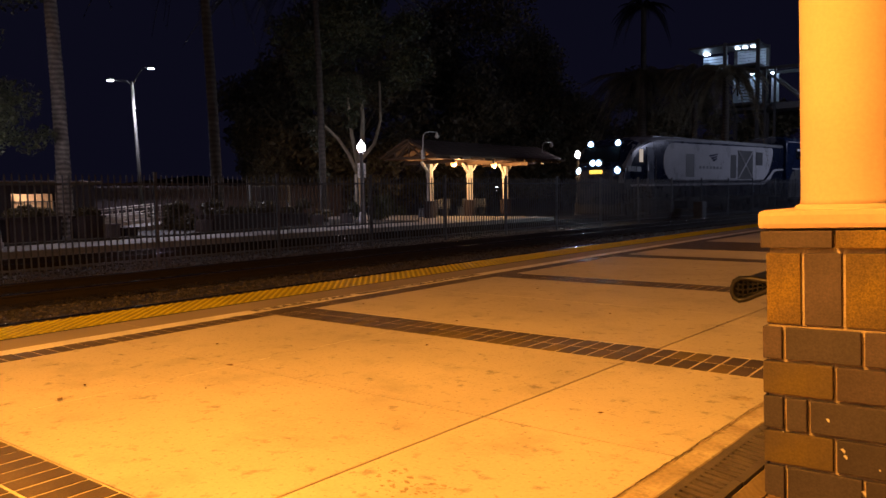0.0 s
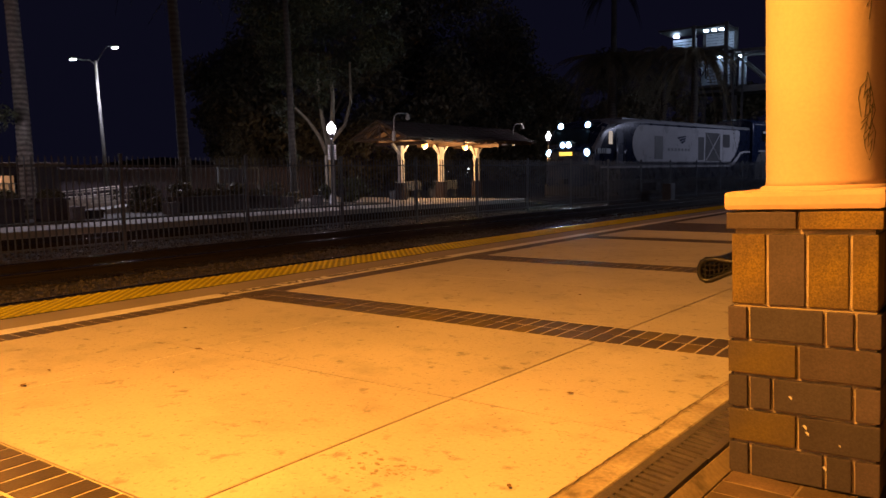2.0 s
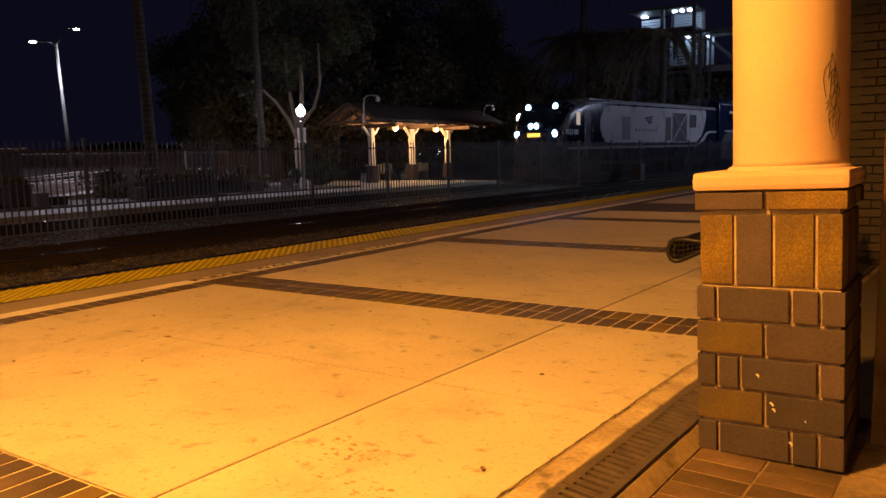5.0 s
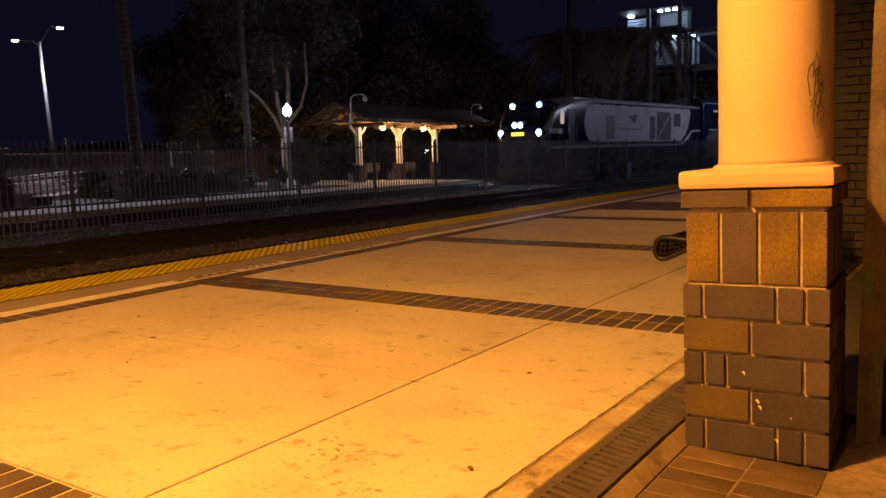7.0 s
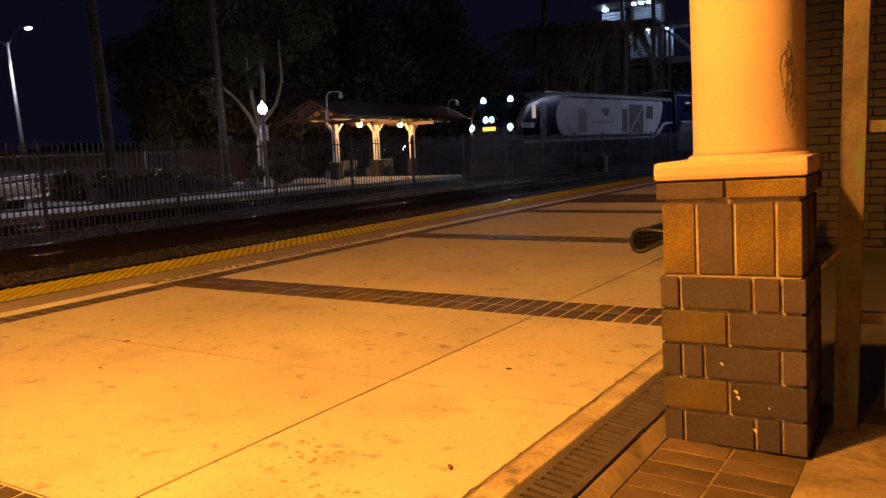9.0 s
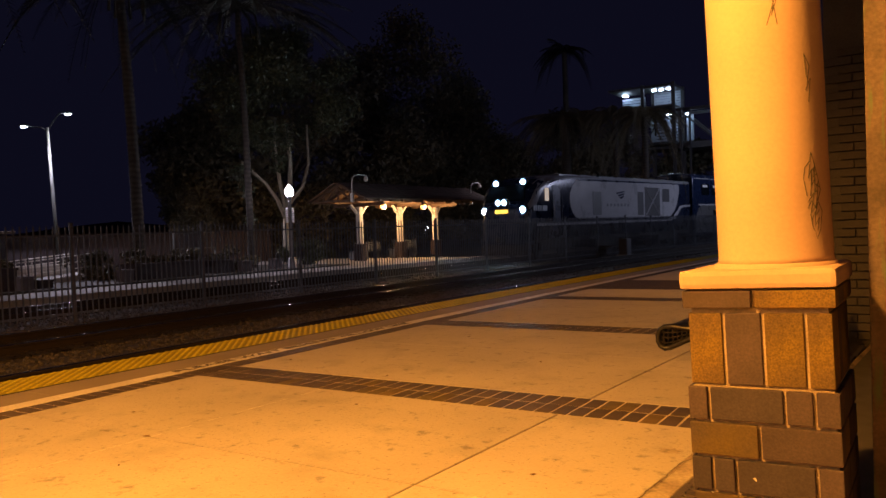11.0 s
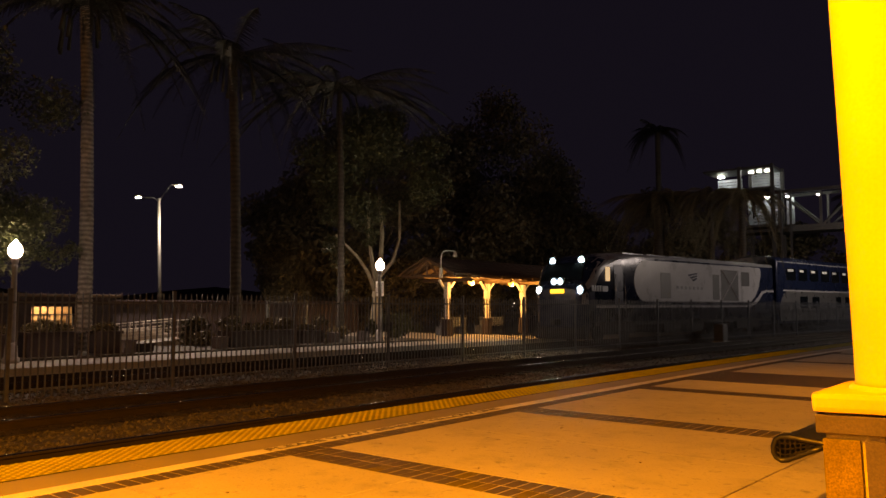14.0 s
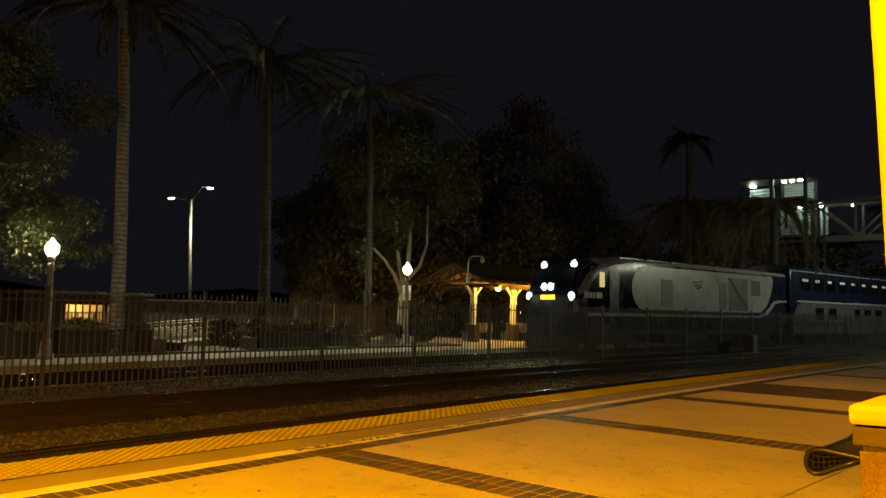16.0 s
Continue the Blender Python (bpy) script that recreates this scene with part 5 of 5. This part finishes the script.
def loco():
    ob = thing("locomotive", "navy and white diesel locomotive with bright headlights", "locomotive")
    body = part("body", skin([outline(*row) for row in BODY]), M["navy"], ob)
    nose = part("nose", skin([outline(0.16, 0.95, 0.75, 2.45, 0.3), outline(0.24, 1.2, 0.7, 2.62, 0.35), outline(0.45, 1.36, 0.7, 2.75, 0.4), outline(0.9, 1.46, 0.7, 2.85, 0.4)]), M["navy"], ob)
    # windshield
    bm = bmesh.new()
    q = [(-1.12, 0.41, 2.82), (1.12, 0.41, 2.82), (1.0, 0.80, 3.60), (-1.0, 0.80, 3.60)]
    f = [bm.verts.new(p) for p in q] + [bm.verts.new((x, y + 0.05, z - 0.03)) for x, y, z in q]
    for i in ((0, 1, 2, 3), (7, 6, 5, 4), (0, 4, 5, 1), (1, 5, 6, 2), (2, 6, 7, 3), (3, 7, 4, 0)):
        bm.faces.new([f[k] for k in i])
    part("windshield", bm, M["dark_glass"], ob, "dark sloping windscreen")
    # lamps, each ringed by an added blue disc that paints its halo
    for x, s, z, r in ((0.84, 0.84, 3.72, 0.10), (-0.74, 0.84, 3.72, 0.10), (0.17, 0.13, 2.75, 0.09), (-0.17, 0.13, 2.75, 0.09), (1.16, 0.22, 2.36, 0.11), (-1.04, 0.22, 2.36, 0.11)):
        ring = part("lamp_housing", T([(x, s + 0.25, z), (x, s - 0.01, z)], r + 0.10, 16), M["underframe"], ob)
        part("reflector", T([(x, s - 0.011, z), (x, s - 0.014, z)], r + 0.09, 16), M["reflector"], ring, "glowing blue disc painting the headlight halo")
        part("headlight", T([(x, s + 0.0, z), (x, s - 0.03, z)], r, 16), M["head_lamp"], ring, "dazzling cool white headlight")
    part("number_board", B((-0.36, 0.36, 0.1, 0.16, 2.22, 2.4), bevel=0.01), M["plate_lit"], ob, "glowing amber number board")
    # white swoop from the nose over the cab
    for x in (HALF + 0.012, -HALF - 0.012):
        sign = 1 if x > 0 else -1
        bm = bmesh.new()
        grid = [[bm.verts.new((sign * flank_x(a[0] + (b[0] - a[0]) * k / 4, a[1] + (b[1] - a[1]) * k / 4), a[0] + (b[0] - a[0]) * k / 4, a[1] + (b[1] - a[1]) * k / 4)) for k in range(5)] for a, b in zip(INNER, OUTER)]
        for u, w in zip(grid, grid[1:]):
            for k in range(4):
                bm.faces.new((u[k], u[k + 1], w[k + 1], w[k])).smooth = True
        part("white_swoop", bm, M["swoop"], ob, "pale grey curved band round the cab")
        bm = bmesh.new()
        arc = [(5.3 - 1.08 * math.sin(math.radians(a)), 2.86 - 1.0 * math.cos(math.radians(a))) for a in range(0, 181, 9)]
        tail = [(19.0, 4.0), (19.22, 3.92), (19.28, 3.75), (19.18, 3.3), (18.85, 2.75), (18.35, 2.25), (17.75, 1.95), (17.2, 1.86)]
        side_panel(bm, arc + tail, x)
        part("white_flank", bm, M["train_white"], ob, "large white rounded flank panel")
        x2 = x + (0.012 if x > 0 else -0.012)
        bm = bmesh.new()
        side_panel(bm, [(0.9, 1.56), (17.4, 1.60), (18.3, 1.72), (19.0, 2.06), (19.5, 2.42), (20.2, 2.52), (LOCO, 2.54), (LOCO, 2.64), (20.0, 2.64), (19.3, 2.56), (18.7, 2.2), (18.0, 1.86), (17.2, 1.72), (0.9, 1.68)], x2)
        part("sill_stripe", bm, M["train_white"], ob, "thin white sill stripe")
        for s0, s1, z0, z1, m in ((6.75, 7.75, 2.05, 3.32, "train_panel"), (12.57, 13.38, 2.0, 3.40, "train_panel"), (13.63, 15.92, 1.95, 3.70, "train_panel"), (16.38, 17.5, 2.83, 3.66, "train_panel"), (2.45, 3.2, 1.75, 3.55, "navy")):
            bm = bmesh.new()
            side_panel(bm, [(s0, z0), (s1, z0), (s1, z1), (s0, z1)], x2)
            part("side_door" if s1 - s0 < 1.2 else "vent_panel", bm, M[m], ob, "grey metal side panel" if m == "train_panel" else "navy cab door")
        for a, b in (((13.7, 2.0), (15.85, 3.66)), ((13.7, 3.66), (15.85, 2.0))):
            part("cross_bar", T([(x2 * 1.01, a[0], a[1]), (x2 * 1.01, b[0], b[1])], 0.05, 4), M["train_white"], ob)
        for s in (2.5, 3.3):
            part("grab_rail", T([(x2 * 1.03, s, 1.5), (x2 * 1.03, s, 3.1)], 0.02, 6), M["silver"], ob)
        bm = bmesh.new()
        side_panel(bm, [(1.72, 2.78), (2.08, 2.78), (2.08, 3.42), (1.72, 3.42)], x2)
        part("cab_window", bm, M["cab_lit"], ob, "lit cab side window")
        bm = bmesh.new()
        side_panel(bm, [(1.45, 2.3), (1.9, 2.3), (1.9, 2.55), (1.45, 2.55)], x2)
        part("flag_plate", bm, M["train_grey"], ob, "small grey plate")
        for i in range(4):
            bm = bmesh.new()
            side_panel(bm, [(0.62 + i * 0.2, 2.3), (0.76 + i * 0.2, 2.3), (0.76 + i * 0.2, 2.56), (0.62 + i * 0.2, 2.56)], x2)
            part("number_bar", bm, M["train_grey"], ob, "pale plain bar")
        for i in range(3):
            bm = bmesh.new()
            side_panel(bm, [(9.6 + i * 0.22, 3.3 - i * 0.13), (10.7 - i * 0.05, 3.42 - i * 0.13), (10.8 - i * 0.05, 3.36 - i * 0.13), (9.75 + i * 0.25, 3.22 - i * 0.13)], x2)
            part("emblem_bar", bm, M["navy"], ob, "plain dark emblem bar")
        for i in range(7):
            bm = bmesh.new()
            side_panel(bm, [(8.4 + i * 0.45, 2.52), (8.62 + i * 0.45, 2.52), (8.62 + i * 0.45, 2.68), (8.4 + i * 0.45, 2.68)], x2)
            part("name_bar", bm, M["train_grey"], ob, "faint plain grey bar")
    part("roof_cover", skin([outline(1.95, HALF + 0.01, 3.74, 3.99, 0.36), outline(3.0, HALF + 0.01, 3.86, 4.11, 0.26), outline(4.5, HALF + 0.01, 3.96, 4.185, 0.21), outline(LOCO - 0.05, HALF + 0.01, 4.07, 4.335, 0.25)]), M["swoop"], ob, "pale grey curved roof")
    # roof grilles
    for i in range(7):
        part("roof_hatch", B((-0.9, 0.9, 4.2 + i * 2.3, 6.2 + i * 2.3, 4.12 + i * 0.015, 4.25 + i * 0.015), bevel=0.03), M["train_grey"], ob)
    vent = mesh("roof_vent", B((-0.03, 0.03, 0, 0.17, -0.07, 0.07), bevel=0.01), M["train_grey"])
    for i in range(58):
        for x in (HALF - 0.06, -HALF + 0.06):
            piece("roof_vent", vent, ob, pose(x, 4.0 + i * 0.25, 3.99 + i * 0.0012))
    part("fuel_tank", B((-1.25, 1.25, 7.5, 11.8, 0.3, 0.95), bevel=0.08), M["underframe"], ob)
    part("side_skirt", B((-1.42, 1.42, 0.9, LOCO - 0.2, 0.75, 1.0), bevel=0.03), M["underframe"], ob)
    part("plow", B((-1.35, 1.35, 0.25, 0.6, 0.18, 0.8), bevel=0.06), M["underframe"], ob, "dark steel pilot plate")
    part("coupler", B((-0.15, 0.15, -0.25, 0.3, 0.8, 1.05), bevel=0.04), M["underframe"], ob)
    wheelset(ob, 3.3)
    wheelset(ob, LOCO - 3.3)
    return ob


COACH = 25.9


def coach():
    ob = thing("passenger_coach", "navy double-deck passenger coach with a silver lower band", "railway carriage", group="passenger coaches")
    part("body", skin([outline(0.0, HALF - 0.05, 0.55, 4.85, 0.4), outline(0.25, HALF, 0.55, 4.95, 0.4), outline(COACH - 0.25, HALF, 0.55, 4.95, 0.4), outline(COACH, HALF - 0.05, 0.55, 4.85, 0.4)]), M["navy"], ob)
    for x in (HALF + 0.012, -HALF - 0.012):
        x2 = x + (0.012 if x > 0 else -0.012)
        bm = bmesh.new()
        side_panel(bm, [(0.4, 0.7), (COACH - 0.2, 0.7), (COACH - 0.2, 2.62), (1.4, 2.62), (0.9, 2.4), (0.4, 1.7)], x)
        part("lower_band", bm, M["silver"], ob, "silver lower flank")
        bm = bmesh.new()
        side_panel(bm, [(0.9, 2.62), (COACH - 0.2, 2.62), (COACH - 0.2, 2.72), (0.9, 2.72)], x2)
        part("stripe", bm, M["train_white"], ob, "thin white stripe")
        bm = bmesh.new()
        side_panel(bm, [(0.2, 4.5), (COACH - 0.2, 4.5), (COACH - 0.2, 4.56), (0.2, 4.56)], x2)
        part("gutter", bm, M["train_white"], ob, "pale roof gutter")
        for i in range(13):
            s = 1.5 + i * 1.85
            bm = bmesh.new()
            side_panel(bm, rounded(s, s + 1.35, 3.35, 4.15, 0.12, 0.12), x2)
            w = part("window", bm, M["dark_glass"], ob, "dark coach window")
            bm = bmesh.new()
            side_panel(bm, [(s + 0.15, 3.92), (s + (0.75 if i % 3 else 1.0), 3.92), (s + (0.75 if i % 3 else 1.0), 4.08), (s + 0.15, 4.08)], x2 * 1.005)
            part("lit_strip", bm, M["window_lit" if i % 4 else "window_dim"], w, "interior light seen through the window")
        for i in (1, 2, 4, 5, 6, 8, 9, 10, 11):
            s = 1.5 + i * 1.95
            bm = bmesh.new()
            side_panel(bm, rounded(s, s + 1.2, 1.55, 2.3, 0.12, 0.12), x2)
            part("window", bm, M["dark_glass"], ob, "dark coach window")
        bm = bmesh.new()
        side_panel(bm, [(8.1, 0.75), (9.5, 0.75), (9.5, 2.5), (8.1, 2.5)], x2 * 1.003)
        part("door", bm, M["silver"], ob, "silver coach door")
    part("end_gangway", B((-0.6, 0.6, -0.35, 0.05, 0.9, 4.2), bevel=0.05), M["underframe"], ob)
    part("underfloor", B((-1.3, 1.3, 5.5, COACH - 5.5, 0.25, 0.6), bevel=0.05), M["underframe"], ob)
    wheelset(ob, 3.0)
    wheelset(ob, COACH - 3.0)
    return ob


locomotive = loco()
coaches = [coach()]
for k in range(2):
    coaches.append(copy_thing(coaches[0], pose(0, 0, 0)))

# metres along y of the nose, by the second
NOSE = [(0, 34.49), (1, 34.46), (2, 34.42), (3, 34.37), (4, 34.27), (5, 34.16), (6, 34.03), (7, 33.86), (8, 33.65), (9, 33.34), (10, 32.95), (10.5, 32.72), (11, 32.40),
        (11.5, 32.0), (12, 31.56), (12.5, 31.10), (13, 30.66), (13.5, 30.16), (14, 29.60), (14.5, 29.02), (15, 28.36), (15.5, 27.66), (16, 26.88)]


def on_track(y, length):
    """Pose of a vehicle whose front is at y on the far track: its axis is the chord between its bogies."""
    cx = -11.45
    a, b = y + 2.5, y + length - 2.5
    xa, xb = cx + bend(a), cx + bend(b)
    turn = math.atan2(xb - xa, b - a)
    return pose(xa - 2.5 * math.sin(turn), a - 2.5 * math.cos(turn), TOR, 0, 0, -math.degrees(turn))


def motions():
    walk(locomotive, [(t, on_track(y, LOCO)) for t, y in NOSE])
    for k, car in enumerate(coaches):
        walk(car, [(t, on_track(y + LOCO + 0.55 + k * (COACH + 0.6), COACH)) for t, y in NOSE])


# ---- bricks of the platform and floor ----
def paver_mesh(name, w, d, material):
    return mesh(name, B((-w / 2, w / 2, -d / 2, d / 2, -0.05, 0.0), bevel=0.003), material)


band_brick = paver_mesh("paver", 0.0995, 0.219, M["paver"])
band_gold = paver_mesh("paver", 0.0995, 0.219, M["paver_gold"])
row_brick = paver_mesh("paver", 0.224, 0.100, M["paver"])


def turn_at(y):
    return -math.degrees(2 * BEND * max(y, 0))


far = bmesh.new()
for i in range(230):
    y = -1.9 + i * 0.112
    if y < 12:
        piece("paver", row_brick, platform, pose(1.3465 + bend(y), y, random.uniform(-0.0012, 0.0012), 0, 0, turn_at(y)))
    else:
        box(far, 1.235 + bend(y), 1.458 + bend(y), y - 0.05, y + 0.05, -0.05, 0)
for y0, y1 in BANDS[1:]:
    for r in range(2):
        for i in range(42):
            y, x = y0 + 0.1175 + r * 0.2345, 1.522 + i * 0.1132 + random.uniform(-0.001, 0.001)
            if x > 5.64 + edge(y):
                continue
            if y0 < 10:
                piece("paver", band_gold if random.random() < 0.1 else band_brick, platform, pose(x + bend(y), y, random.uniform(-0.0012, 0.0012)))
            else:
                box(far, x - 0.051 + bend(y), x + 0.051 + bend(y), y - 0.111, y + 0.111, -0.05, 0)
for r in range(9):
    for i in range(38):
        y, x = 13.42 + r * 0.2345, 1.522 + i * 0.1132
        box(far, x - 0.051 + bend(y), x + 0.051 + bend(y), y - 0.111, y + 0.111, -0.05, 0)
for y0 in (18.9, 22.8, 26.7, 34.0, 42.0, 52.0):
    for r in range(2):
        for i in range(21):
            y, x = y0 + 0.1 + r * 0.2, 1.565 + i * 0.2
            box(far, x - 0.095 + bend(y), x + 0.095 + bend(y), y - 0.095, y + 0.095, -0.05, 0)
tagged(part("far_pavers", far, M["paver"], platform), "dark brick bands far along the platform", kind="stuff")
floor_brick = paver_mesh("floor_brick", 0.237, 0.107, M["floor_brick"])
joined = bmesh.new()
count = 0
for r in range(-8, 31):
    for i in range(2):
        y = 0.06 + r * 0.117
        x = 6.154 + i * 0.247 + edge(y)
        if abs(x - PX) < 0.20 and abs(y - PY) < 0.2:
            continue
        m = pose(x + bend(y), y, -SINK + random.uniform(-0.0015, 0.0015), 0, 0, random.uniform(-0.4, 0.4) - 3.5)
        if 0.9 < y < 5.6:
            piece("floor_brick", floor_brick, platform, m)
        else:
            box(joined, -0.118, 0.118, -0.053, 0.053, -0.05, 0.0, m=m)
for y0, y1 in ((-0.9, 1.2), (1.2, 3.06), (3.06, 3.50)):
    slab(6.53 + edge(y0), 8.3, y0, y1, "floor_slab", "floor_dirt", gap=0.005, z=-SINK, slant0=edge(y1) - edge(y0))
tagged(part("floor_bricks_far", joined, M["floor_brick"], platform), "brown brick paving under the station canopy", kind="stuff")


# ---- far lights beyond the shelter ----
for x, y, z, r, m in ((-41, 62, 1.5, 0.17, "far_white"), (-40, 63.5, 1.4, 0.12, "far_white"), (-42, 69, 1.5, 0.16, "far_white"), (-43, 76, 1.6, 0.15, "far_white"), (-45, 92, 3.2, 0.2, "far_white"), (-34.8, 56.6, 1.2, 0.1, "far_white"), (-35.2, 56.3, 1.25, 0.08, "far_white"), (-33.2, 57.7, 1.2, 0.12, "far_white"), (-31.8, 58.7, 1.2, 0.13, "far_white"), (-36, 73, 0.9, 0.1, "far_warm"), (-34, 26, 1.0, 0.06, "far_white"), (-36, 29, 1.1, 0.06, "far_white")):
    ob = thing("distant_lamp", "small distant lamp on a thin post", "street lamp", pose(x, y, -0.66), group="distant lamps")
    part("post", T([(0, 0, 0), (0, 0, z + 0.6)], 0.04, 6), M["underframe"], ob)
    bm = bmesh.new()
    bmesh.ops.create_uvsphere(bm, u_segments=10, v_segments=6, radius=r)
    part("bulb", bm, M[m], ob, "glowing bulb", at=pose(0.15, 0, z + 0.66))


# ---- fallen leaves and litter ----
def dry_leaf(x, y, size, turn):
    bm = bmesh.new()
    pts = [(0, -1), (0.35, -0.4), (0.42, 0.1), (0.2, 0.7), (0, 1), (-0.2, 0.7), (-0.42, 0.1), (-0.35, -0.4)]
    c = bm.verts.new((0, 0, 0.004))
    ring = [bm.verts.new((a * size, b * size, 0.008 + 0.3 * size * abs(a))) for a, b in pts]
    for i in range(8):
        bm.faces.new((c, ring[i], ring[(i + 1) % 8]))
    tagged(part("dry_leaf", bm, M["dry_leaf"], None, at=pose(x, y, 0.001, 0, 0, turn)), "small curled brown leaf lying on the concrete", "leaf", "fallen leaves")


for x, y, size, turn in ((2.635, 7.22, 0.035, 20), (2.842, 3.03, 0.034, 100), (2.74, 2.02, 0.03, 40), (2.55, 2.25, 0.02, 80), (1.75, 5.4, 0.028, 60), (3.1, 5.1, 0.022, 10), (4.0, 6.1, 0.02, 70),
                         (4.2, 5.2, 0.018, 30), (2.2, 3.4, 0.016, 150), (3.5, 4.2, 0.018, 0), (3.2, 2.6, 0.016, 45), (5.5, 2.3, 0.02, 30), (5.2, 3.4, 0.018, 120), (3.7, 8.9, 0.025, 40), (1.8, 9.3, 0.025, 15), (0.9, 7.6, 0.02, 0)):
    dry_leaf(x, y, size, turn)


motions()
